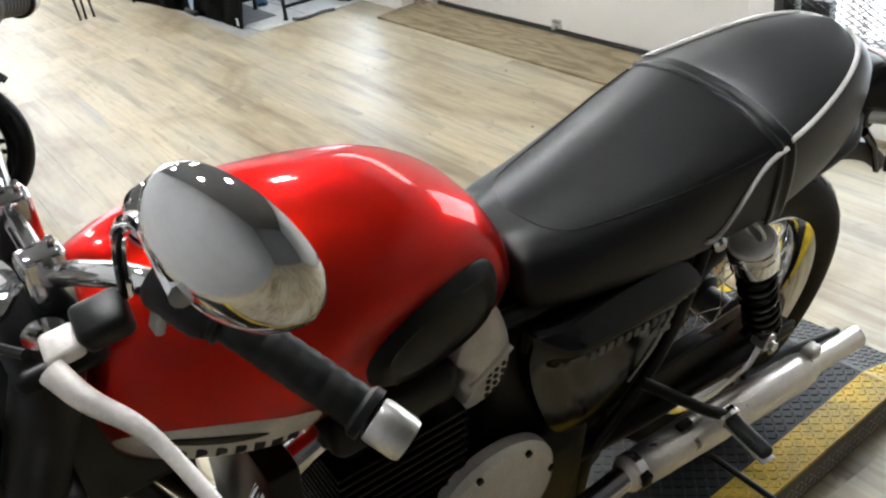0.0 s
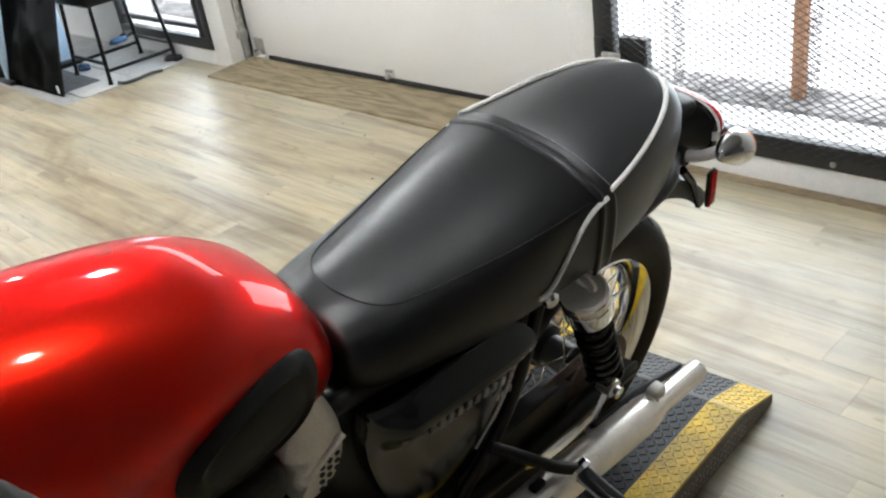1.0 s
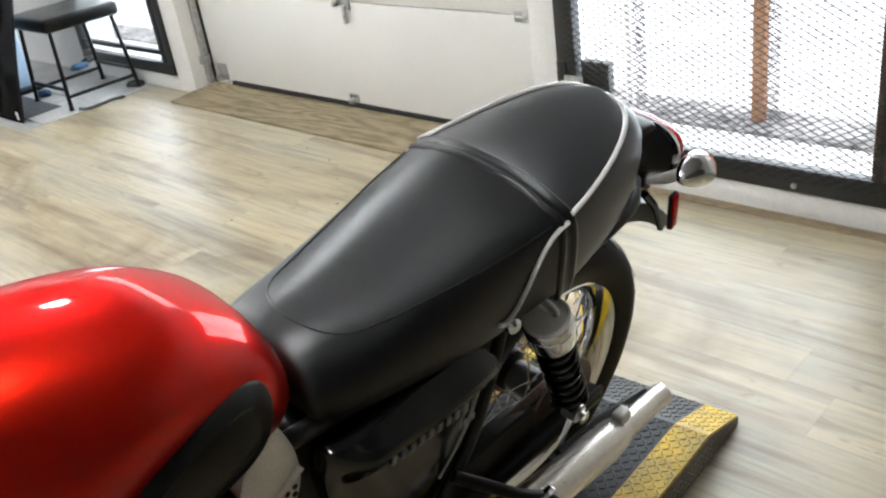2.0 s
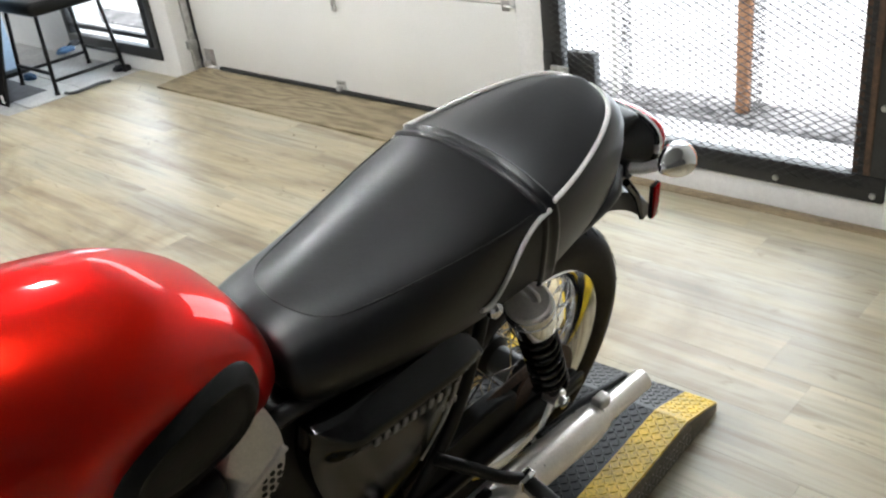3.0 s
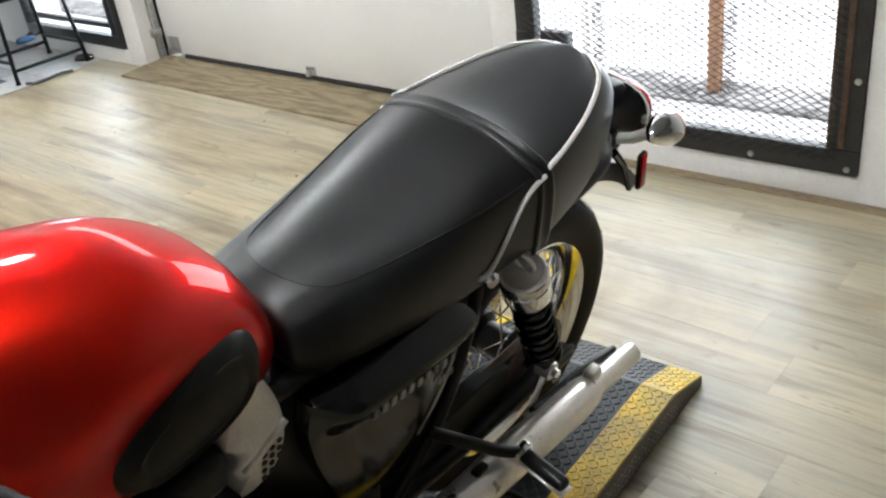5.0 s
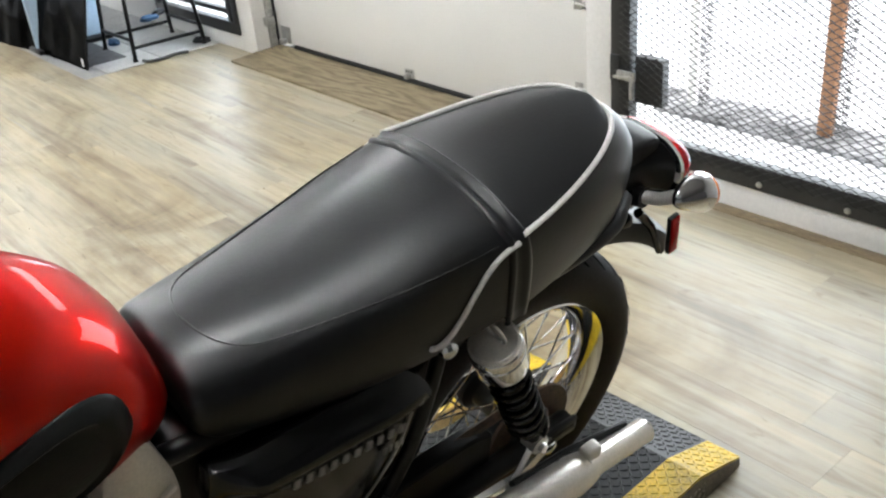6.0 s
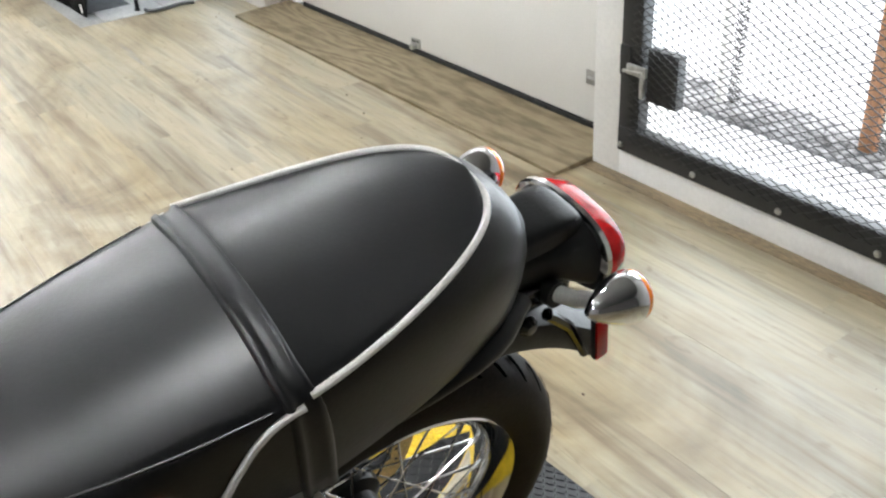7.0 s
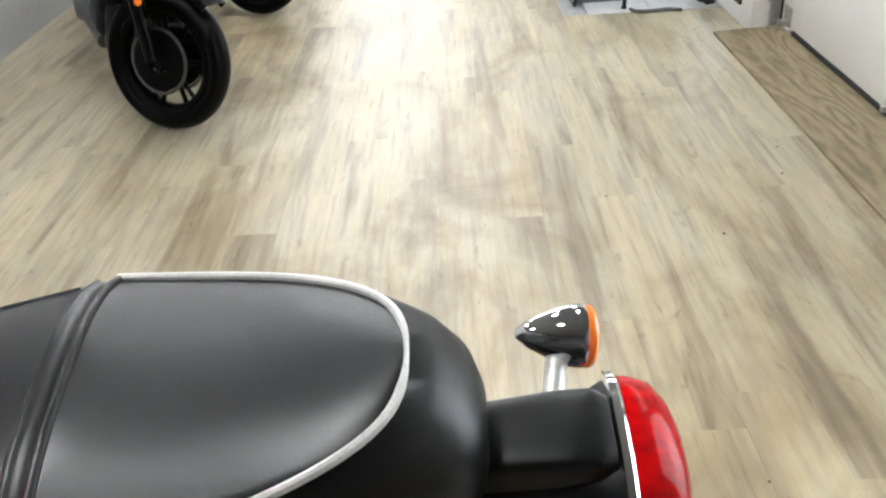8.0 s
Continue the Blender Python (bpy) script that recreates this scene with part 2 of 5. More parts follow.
ln(m, ramp(m, mx2.outputs[0], [(0.26, (0.150, 0.115, 0.062)), (0.5, (0.225, 0.178, 0.105)), (0.76, (0.29, 0.235, 0.145))]), bsdf(m).inputs["Base Color"])
M["ply"] = m

# bright overcast distance seen through the gate and windows
for key, name, power in (("distance", "overcast_distance", 4.5), ("street", "overcast_street", 2.0), ("lamp", "lamp_glow", 265.0)):
    m = bpy.data.materials.new(name)
    m.use_nodes = True
    m.node_tree.nodes.remove(bsdf(m))
    em = nd(m, "ShaderNodeEmission", Strength=power)
    em.inputs["Color"].default_value = (0.96, 0.98, 1.0, 1)
    ln(m, em.outputs[0], m.node_tree.nodes["Material Output"].inputs[0])
    M[key] = m
del m

# ---- mesh helpers ----


def finish(ob, me, material, smooth=0.6):
    me.materials.append(material)
    if smooth:
        for p in me.polygons:
            p.use_smooth = True
        me.set_sharp_from_angle(angle=smooth)
    return ob


def part(name, bm, material, parent=None, label="", m=None, smooth=0.6):
    bmesh.ops.recalc_face_normals(bm, faces=bm.faces)
    me = bpy.data.meshes.new(name)
    bm.to_mesh(me)
    bm.free()
    ob = new(name, me)
    finish(ob, me, material, smooth)
    if parent:
        ob.parent = parent
    if m is not None:
        ob.matrix_basis = m
    if label:
        ob["label"] = label
    return ob


def thing(name, m, label, category, group="", kind=""):
    ob = new(name)
    ob.empty_display_size = 0.1
    ob.matrix_world = m
    return tagged(ob, label, category, group, kind)


def box(bm, x0, x1, y0, y1, z0, z1, bevel=0.0, seg=2):
    m = Matrix.Translation(((x0 + x1) / 2, (y0 + y1) / 2, (z0 + z1) / 2)) @ Matrix.Diagonal((x1 - x0, y1 - y0, z1 - z0, 1))
    got = bmesh.ops.create_cube(bm, size=1, matrix=m)
    if bevel:
        vs = set(got["verts"])
        es = [e for e in bm.edges if e.verts[0] in vs and e.verts[1] in vs]
        bmesh.ops.bevel(bm, geom=es, offset=bevel, segments=seg, affect='EDGES', profile=0.5)
    return bm


def a_box(*a, **k):
    return box(bmesh.new(), *a, **k)


def spline(keys, n):
    """Catmull-Rom through keys (tuples), n samples."""
    keys = [np.array(k, float) for k in keys]
    pts = [2 * keys[0] - keys[1]] + keys + [2 * keys[-1] - keys[-2]]
    out = []
    for i in range(n):
        u = i / (n - 1) * (len(keys) - 1)
        k = min(int(u), len(keys) - 2)
        f = u - k
        a, b, c, d = pts[k:k + 4]
        out.append(0.5 * (2 * b + (c - a) * f + (2 * a - 5 * b + 4 * c - d) * f * f + (3 * b - a - 3 * c + d) * f ** 3))
    return out


def loft(bm, rings, closed=True, caps=True):
    vs = [[bm.verts.new(tuple(p)) for p in r] for r in rings]
    n = len(rings[0])
    for a, b in zip(vs, vs[1:]):
        for j in range(n if closed else n - 1):
            k = (j + 1) % n
            bm.faces.new((a[j], a[k], b[k], b[j]))
    if caps and closed:
        bm.faces.new(vs[0])
        bm.faces.new(vs[-1][::-1])
    return bm


def tube(bm, pts, r, n=10, caps=True):
    """Sweeps a circle along points; r is one radius or one a point."""
    pts = [Vector(p) for p in pts]
    rs = r if isinstance(r, (list, tuple)) else [r] * len(pts)
    rings, side = [], None
    for i, p in enumerate(pts):
        d = (pts[min(i + 1, len(pts) - 1)] - pts[max(i - 1, 0)]).normalized()
        if side is None:
            side = d.orthogonal().normalized()
        side = (side - d * side.dot(d)).normalized()
        up = d.cross(side)
        rings.append([p + (side * math.cos(2 * math.pi * j / n) + up * math.sin(2 * math.pi * j / n)) * rs[i] for j in range(n)])
    return loft(bm, rings, True, caps)


def lathe(bm, prof, n=32, m=None, closed=False):
    """Turns (radius, height) pairs about the local z axis."""
    m = m or Matrix()
    rings = [[m @ Vector((r * math.cos(2 * math.pi * j / n), r * math.sin(2 * math.pi * j / n), h)) for j in range(n)] for r, h in prof]
    if closed:
        rings.append(rings[0])
        loft(bm, rings, True, False)
        bmesh.ops.remove_doubles(bm, verts=bm.verts, dist=1e-6)
        return bm
    return loft(bm, rings, True, True)


AXLE = pose(0, 0, 0, 90, 0, 0)          # local z -> sideways

# ---- the room ----
WALL, DOOR_X = -1.75, -1.90


def wall_part(name, x0, x1, y0, y1, z0, z1, material, label, cat="wall", bevel=0.0):
    return tagged(part(name, a_box(x0, x1, y0, y1, z0, z1, bevel=bevel), material), label, cat, kind="structure")


# sub floor under the planks
tagged(part("floor", a_box(WALL - 0.2, 2.20, -8.6, 4.0, -0.12, -0.006), M["slab"]), "straw and grey wood-look plank floor", "floor", kind="structure")
# gate wall (opening y -1.282 .. 0.037)
wall_n = tagged(new("wall_west"), "white painted wall with a mesh gate opening", "wall", kind="structure")
for nm, y0, y1, z0, z1 in (("pier", -1.41, -1.282, 0, 3.0), ("pier", 0.037, 4.0, 0, 3.0), ("sill_course", -1.282, 0.037, 0, 0.095), ("lintel", -1.282, 0.037, 2.1, 3.0),
                           ("pier", -4.19, -4.02, 0, 3.0), ("lintel", -4.02, -1.41, 2.45, 3.0), ("sill_course", -5.36, -4.19, 0, 0.095), ("lintel", -5.36, -4.19, 1.4, 3.0), ("pier", -8.6, -5.36, 0, 3.0)):
    part(nm, a_box(WALL - 0.25, WALL, y0, y1, z0, z1, bevel=0.0008), M["white_wall"], wall_n)
wall_part("wall_east", 2.20, 2.35, -8.6, 4.0, 0, 3.0, M["grey_wall"], "plain grey painted wall behind parked motorcycles")
# unseen wall, its colour kept dark so chrome and near flanks reflect little
wall_part("wall_south", WALL - 0.25, 2.3, 4.0, 4.15, 0, 3.0, M["back_wall"], "unseen plain wall behind the camera, dark to dim reflections")
wall_s = tagged(new("wall_north"), "far white wall with a wide shop window", "wall", kind="structure")
for nm, x0, x1, z0, z1 in (("pier", WALL - 0.25, -0.5, 0, 3.0), ("pier", 1.4, 2.3, 0, 3.0), ("lintel", -0.5, 1.4, 2.9, 3.0), ("sill_course", -0.5, 1.4, 0, 0.1)):
    part(nm, a_box(x0, x1, -8.75, -8.6, z0, z1), M["white_wall"], wall_s)
tagged(part("ceiling", a_box(WALL - 0.25, 2.3, -8.75, 4.15, 3.0, 3.1), M["ceiling"]), "plain grey ceiling", "ceiling", kind="structure")

tagged(part("floor_edge", a_box(WALL, WALL + 0.055, -1.41, 3.98, -0.001, 0.0035, bevel=0.001), M["floor_edge"]), "bare brown floor edge along the wall", "floor edge", kind="structure")

# outside
tagged(part("ground", a_box(-60, WALL - 0.25, -60, 60, -0.2, 0.06), M["outside_ground"]), "pale concrete ground with snow outside the gate", "ground", kind="structure")
tagged(part("backdrop", a_box(-9.05, -9, -30, 30, -1, 12), M["distance"]), "bright white overcast distance", "backdrop", kind="structure")
tagged(part("backdrop", a_box(-8.9, 30, -19.05, -19, -1, 12), M["street"]), "pale overcast street distance beyond the shop window", "backdrop", kind="structure")

# ceiling lamps


def dome_lamp(x, y):
    t = thing("ceiling_lamp", pose(x, y, 3.0), "white domed downlight under the ceiling, lit", "lamp", "dome lamps")
    part("rose", lathe(bmesh.new(), [(0.040, 0), (0.040, -0.015), (0.030, -0.022), (0.0001, -0.022)]), M["white_wall"], t)
    part("stem", tube(bmesh.new(), [(0, 0, -0.02), (0, 0, -0.16)], 0.007, 8), M["black_satin"], t)
    part("shade", lathe(bmesh.new(), [(0.030, -0.150), (0.070, -0.170), (0.105, -0.215), (0.118, -0.270), (0.114, -0.270), (0.100, -0.218), (0.066, -0.176), (0.0004, -0.160)], 32), M["white_wall"], t, "white domed shade")
    part("bulb", lathe(bmesh.new(), [(0.060 * math.sin(math.pi * j / 8) + 0.0002, -0.250 + 0.060 * math.cos(math.pi * j / 8)) for j in range(9)], 14), M["lamp"], t)
    return t


dome_lamp(0.33, 0.1)
# added lamp with no known source, to brighten the motorcycle's near flank
dome_lamp(1.35, 0.1)
for y in (-1.9, -4.0, -6.1, -8.0):
    for x in (-0.68, 0.33, 1.35):
        dome_lamp(x, y)

# garage door
gd = tagged(new("door_1"), "closed white sectional garage door with black bottom seal", "garage door", kind="structure")
for k in range(4):
    z0 = 0.055 + k * 0.53
    part("door_panel", a_box(DOOR_X - 0.045, DOOR_X, -4.02, -1.41, z0, z0 + 0.526, bevel=0.004), M["white_door"], gd)
part("bottom_seal", a_box(DOOR_X - 0.04, DOOR_X + 0.006, -3.84, -1.412, 0.030, 0.052, bevel=0.005), M["seal"], gd, "black rubber seal")

# roller brackets and weather strip at the door's edges
for z0, z1, y in ((0.20, 0.255, -1.575), (0.555, 0.60, -1.575)):
    hb = part("roller_bracket", a_box(DOOR_X, DOOR_X + 0.004, y - 0.03, y + 0.012, z0, z1, bevel=0.001), M["alloy"], gd, "grey steel roller bracket")
    part("roller_pin", tube(bmesh.new(), [(DOOR_X + 0.010, y - 0.012, (z0 + z1) / 2), (DOOR_X + 0.010, y + 0.045, (z0 + z1) / 2)], 0.006, 10), M["steel"], hb)

# plywood threshold, a shallow wedge
bm = bmesh.new()
loft(bm, [[(-1.57, y, 0.0), (-1.57, y, 0.012), (-1.905, y, 0.03), (-1.905, y, 0.0)] for y in (-4.03, -1.412)])
tagged(part("threshold_board", bm, M["ply"], smooth=0), "worn brown plywood threshold board before the garage door", "plywood board", kind="structure")

# ---- the motorcycle: x ahead, y to its left, z up, from the rear tyre's footprint ----
BIKE = pose(-0.1035, -0.2146, 0.08) @ pose(0, 0, 0, -13.5, 0, 0)
bike = thing("motorcycle", BIKE, "red and black classic motorcycle leaning on its side stand", "motorcycle")

# seat: x, half width, edge height, crown height, lower edge height, skirt x, skirt half width
EDGE = [np.append(e, (e[0], e[1] + 0.008 + 0.030 * min(1.0, max(0.0, (e[0] - 0.30) / 0.30)))) for e in spline([
    (0.664, 0.054, 0.850, 0.856, 0.80), (0.652, 0.066, 0.862, 0.873, 0.785), (0.62, 0.077, 0.864, 0.880, 0.775), (0.52, 0.101, 0.869, 0.889, 0.768), (0.42, 0.122, 0.879, 0.902, 0.765),
    (0.32, 0.138, 0.894, 0.922, 0.768), (0.209, 0.149, 0.9116, 0.944, 0.780)], 30)]
for k in range(1, 37):
    a = math.pi / 2 * (1 - k / 36)
    c, s = max(math.cos(a), 0.0), max(math.sin(a), 0.0)
    ze = 0.9116 + 0.0443 * c - 0.0117 * math.sin(math.pi * c)
    EDGE.append(np.array((0.209 - 0.278 * c ** 1.68, 0.149 * s ** 0.685, ze, ze + 0.0324 - 0.0245 * c, 0.780 + 0.020 * c,
                          0.209 - 0.343 * c ** 1.55, 0.158 * s ** 0.62)))


def seat_half(e, grow=0.0):
    """The profile from the middle of the crown over the edge to the lower edge."""
    x, w, ze, zt, zb, xs, ws = e
    pts = []
    for j in range(11):
        u = j / 10
        pts.append((x, u * w, ze + (zt - ze) * (1 - u ** 2.6), 0, 0.3 + 0.7 * u))
    for u, f in ((0.05, 0.30), (0.16, 0.62), (0.32, 0.88), (0.52, 1.0), (0.74, 1.0), (0.93, 0.93), (1.0, 0.80)):
        pts.append((x + (xs - x) * f, w + (ws - w) * f, ze + (zb - ze) * u, 1, 1))
    out = []
    for px, py, pz, side, g in pts:
        out.append((px, py + grow * g * (1 if side else 0.4), pz + (0 if side else grow)))
    return out


def seat_at(x):
    xs = [e[0] for e in EDGE]
    i = next(j for j in range(len(xs) - 1) if xs[j] >= x >= xs[j + 1])
    f = (xs[i] - x) / (xs[i] - xs[i + 1])
    return EDGE[i] * (1 - f) + EDGE[i + 1] * f


def mirrored(half):
    return half + [(x, -y, z) for x, y, z in half[::-1]]


bm = loft(bmesh.new(), [mirrored(seat_half(e)) for e in EDGE], closed=True, caps=True)
bmesh.ops.remove_doubles(bm, verts=bm.verts, dist=1e-5)
seat = part("seat", bm, M["vinyl"], bike, "black vinyl dual seat with white piping", smooth=0.9)
# cross strap with rolled ridges
rows = [(0.2375, 0.0), (0.2365, 0.0035), (0.2330, 0.0048), (0.2300, 0.0045), (0.2275, 0.0012), (0.2215, 0.0008), (0.2155, 0.0012), (0.2130, 0.0045), (0.2100, 0.0048), (0.2065, 0.0035), (0.2055, 0.0)]
rings = []
for x, g in rows:
    half = []
    for j in range(18):
        lag = max(0.0, (j - 8) / 9) * 0.014
        half.append(seat_half(seat_at(x - lag), g)[j])
    low = half[-1]
    half.append((low[0] - 0.004, low[1] - 0.004, low[2] - 0.02))
    whole = half[::-1][:-1] + [(p[0], -p[1], p[2]) for p in half]
    rings.append(whole)
part("strap", loft(bmesh.new(), rings, closed=False), M["vinyl"], seat, "black ribbed cross strap", smooth=1.2)
# upper piping round the tail, from strap to strap
pts = [(e[0], e[1] + 0.0015, e[2] + 0.001) for e in EDGE if e[0] <= 0.212]
part("piping", tube(bmesh.new(), pts + [(x, -y, z) for x, y, z in pts[::-1][1:]], 0.0042, 8), M["piping"], seat, "white piping")
for sgn in (1, -1):
    low = []
    for x, z in spline([(0.216, 0.9035), (0.232, 0.899), (0.252, 0.889), (0.270, 0.872), (0.287, 0.847), (0.304, 0.817), (0.325, 0.793), (0.343, 0.786), (0.354, 0.789)], 32):
        prof = [p for p in seat_half(seat_at(x))][10:]
        z = min(z, seat_at(x)[2] - 0.001)
        low.append((x, np.interp(-z, [-p[2] for p in prof], [p[1] for p in prof]) + 0.002, z))
    part("piping", tube(bmesh.new(), [(p[0], sgn * p[1], p[2]) for p in low], 0.004, 8), M["piping"], seat, "white piping")
    # stitched seam of the rider's part
    seam = []
    for x, k in spline([(0.246, 1.0), (0.34, 0.985), (0.45, 0.95), (0.53, 0.93), (0.575, 0.88), (0.600, 0.70), (0.613, 0.42), (0.618, 0.14), (0.619, 0.0)], 48):
        e = seat_at(x)
        seam.append((x, sgn * k * e[1], e[2] + (e[3] - e[2]) * (1 - k ** 2.6) + 0.0003))
    part("seam", tube(bmesh.new(), seam, 0.0016, 6), M["vinyl"], seat)
    part("seat_bolt", lathe(bmesh.new(), [(0.014, -0.012), (0.014, 0.003), (0.0115, 0.008), (0.006, 0.0115), (0.0005, 0.0125)], 24, pose(0.324, sgn * 0.149, 0.772) @ pose(0, 0, 0, -90 * sgn)), M["chrome"], bike, "chrome dome bolt")

# ---- fuel tank: x, half width, bottom, top, waist ----
TKEYS = [(0.674, 0.072, 0.820, 0.885, 0.845), (0.692, 0.105, 0.800, 0.935, 0.865), (0.73, 0.134, 0.775, 0.985, 0.885), (0.81, 0.153, 0.755, 1.032, 0.90), (0.92, 0.160, 0.75, 1.061, 0.915),
         (1.03, 0.154, 0.76, 1.078, 0.925), (1.13, 0.131, 0.79, 1.074, 0.935), (1.205, 0.094, 0.83, 1.045, 0.945), (1.236, 0.035, 0.89, 0.990, 0.945)]
TK = spline(TKEYS, 130)
TE = 0.86


def scallop(x, y, z):
    """The shallow recess for the knee in the tank's flank."""
    u, v = (x - 0.845) * 0.978 + (z - 0.862) * -0.208, (x - 0.845) * 0.208 + (z - 0.862) * 0.978
    d = math.hypot(u / 0.235, v / 0.146)
    k = min(1.0, max(0.0, (1 - d) / 0.50))
    return y - min(0.016, 0.3 * y) * k * k * (3 - 2 * k)


def tank_y(x, z):
    xs = [t[0] for t in TK]
    v = [np.interp(x, xs, [t[k] for t in TK]) for k in range(1, 5)]
    w, zb, zt, zm = v
    f = (z - zm) / ((zt - zm) if z > zm else (zm - zb))
    return scallop(x, w * max(0.0, 1 - min(1, abs(f)) ** (2 / TE)) ** (TE / 2), z)


rings = []
for x, w, zb, zt, zm in TK:
    r = []
    for j in range(112):
        a = 2 * math.pi * j / 112
        c, s = math.cos(a), math.sin(a)
        z = zm + ((zt - zm) if s > 0 else (zm - zb)) * math.copysign(abs(s) ** TE, s)
        r.append((x, math.copysign(scallop(x, w * abs(c) ** TE, z), c), z))
    rings.append(r)
tank = part("fuel_tank", loft(bmesh.new(), rings), M["red"], bike, "candy red fuel tank", smooth=1.2)


def on_tank(cx, cz, ax, az, tilt, thick, sgn, power=2.0, rim=0.0, n=40):
    """A pad of rounded outline laid on the tank's flank."""
    bm, rings = bmesh.new(), []
    ct, st = math.cos(radians(tilt)), math.sin(radians(tilt))
    for r in (1.0, 1.0, 0.97, 0.9, 0.8, 0.72, 0.66, 0.4, 0.02):
        ring = []
        h = thick * (1 - r ** 6) if rings else -0.01
        if rim and r < 0.75:
            h -= rim
        for j in range(n):
            a = 2 * math.pi * j / n
            c, s = math.cos(a), math.sin(a)
            u, v = ax * r * math.copysign(abs(c) ** (2 / power), c), az * r * math.copysign(abs(s) ** (2 / power), s)
            x, z = cx + u * ct - v * st, cz + u * st + v * ct
            ring.append((x, sgn * (tank_y(x, z) + h), z))
        rings.append(ring)
    return loft(bm, rings, True, True)


for sgn in (1, -1):
    part("knee_pad", on_tank(0.838, 0.888, 0.104, 0.060, -12, 0.020, sgn, 2.6, 0.007), M["rubber"], tank, "black rubber knee pad", smooth=1.0)
    bd = part("badge", on_tank(1.105, 0.868, 0.112, 0.038, 17, 0.006, sgn, 2.2), M["cast"], tank, "silver tank badge", smooth=1.0)
    part("badge_inlay", on_tank(1.120, 0.890, 0.066, 0.009, 17, 0.008, sgn, 2.2), M["black_gloss"], bd, "black enamel inlay", smooth=1.0)
    for k in range(7):
        u = 0.055 - k * 0.0205
        x, z = 1.105 + u * 0.956, 0.868 + u * 0.292 - 0.006
        y = tank_y(x, z) + 0.0065
        part("badge_bar", a_box(-0.0070, 0.0070, -0.001, 0.0012, -0.0065, 0.0065, bevel=0.001, seg=1), M["black_satin"], bd, m=pose(x, sgn * y, z, -4, -17, 0))
# filler cap
cap = part("filler_cap", lathe(bmesh.new(), [(0.040, -0.03), (0.040, 0.004), (0.036, 0.010), (0.034, 0.013), (0.034, 0.024), (0.031, 0.030), (0.018, 0.034), (0.0005, 0.035)], 36, pose(1.085, 0, 1.082, 0, 3, 0)), M["chrome"], tank, "chrome filler cap")

# ---- side panels ----


def flank(outline, y0, bulge, sgn, rings_at=(1.0, 1.0, 0.96, 0.85, 0.6, 0.3, 0.02), crease=0.0, n=56):
    pts = spline(outline + [outline[0]], n + 1)[:-1]
    cx, cz = np.mean([p[0] for p in pts]), np.mean([p[1] for p in pts])
    rings = []
    for i, r in enumerate(rings_at):
        h = -0.03 if i == 0 else bulge * (1 - r ** 4)
        ring = []
        for p in pts:
            x, z = cx + (p[0] - cx) * r, cz + (p[1] - cz) * r
            k = crease * math.exp(-((z - 0.722 - 0.05 * (x - 0.5)) / 0.029) ** 2) * min(1.0, max(0.0, (0.668 - x) / 0.05))
            ring.append((x, sgn * (y0 + h + k), z))
        rings.append(ring)
    return loft(bmesh.new(), rings, True, True)


for sgn in (1, -1):
    sp = part("side_panel", flank([(0.665, 0.752), (0.58, 0.758), (0.46, 0.758), (0.372, 0.750), (0.352, 0.68), (0.388, 0.58), (0.445, 0.51), (0.53, 0.47), (0.60, 0.50), (0.645, 0.60), (0.668, 0.69)], 0.124, 0.014, sgn,
                                  (1.0, 1.0, 0.985, 0.96, 0.93, 0.90, 0.86, 0.82, 0.77, 0.70, 0.62, 0.5, 0.25, 0.02), 0.034), M["black_gloss"], bike, "gloss black side panel with silver lettering", smooth=0.9)
    part("trim_edge", tube(bmesh.new(), spline([(0.372, sgn * 0.126, 0.738), (0.353, sgn * 0.126, 0.680), (0.386, sgn * 0.126, 0.585), (0.443, sgn * 0.126, 0.515)], 24), 0.0022, 6), M["alloy"], sp, "thin bright edge")
    # plain bars where the model name stands
    for k in range(10):
        u = k / 9
        x, z = 0.557 - 0.17 * u, 0.664 - 0.014 * u
        part("name_bar", a_box(-0.0055, 0.0055, -0.001, 0.0012, -0.0080, 0.0080, bevel=0.002, seg=1), M["print"], sp, m=pose(x, sgn * 0.1392, z, 0, -7, 0))
    for k in range(4):
        part("name_bar", a_box(-0.0035, 0.0035, -0.001, 0.0012, -0.0065, 0.0065, bevel=0.001, seg=1), M["print"], sp, m=pose(0.415 - 0.0095 * k, sgn * 0.1392, 0.622, 0, -5, 0))
    # cast cover over the throttle body
    tb = part("throttle_cover", flank([(0.786, 0.760), (0.776, 0.792), (0.772, 0.818), (0.750, 0.838), (0.728, 0.842), (0.710, 0.806), (0.697, 0.760), (0.695, 0.712), (0.712, 0.672), (0.748, 0.655), (0.776, 0.664), (0.770, 0.690), (0.778, 0.716), (0.770, 0.738)], 0.106, 0.014, sgn,
                                          (1.0, 1.0, 0.97, 0.93, 0.80, 0.5, 0.02), n=84), M["cast"], bike, "pale cast alloy cover with drilled holes", smooth=0.6)
    part("cover_rib", tube(bmesh.new(), [(0.770, sgn * 0.119, 0.716), (0.735, sgn * 0.122, 0.742), (0.702, sgn * 0.119, 0.758)], 0.005, 8), M["cast"], tb)
    # drilled holes as black discs, their inner shade put into the colour
    for i in range(3):
        for j in range(4):
            part("hole", lathe(bmesh.new(), [(0.0042, 0), (0.0042, 0.0016), (0.0004, 0.0016)], 10, pose(0.740 - i * 0.0125 + j * 0.001, sgn * 0.1205, 0.725 - j * 0.013 + i * 0.004) @ pose(0, 0, 0, -90 * sgn)), M["black_satin"], tb)

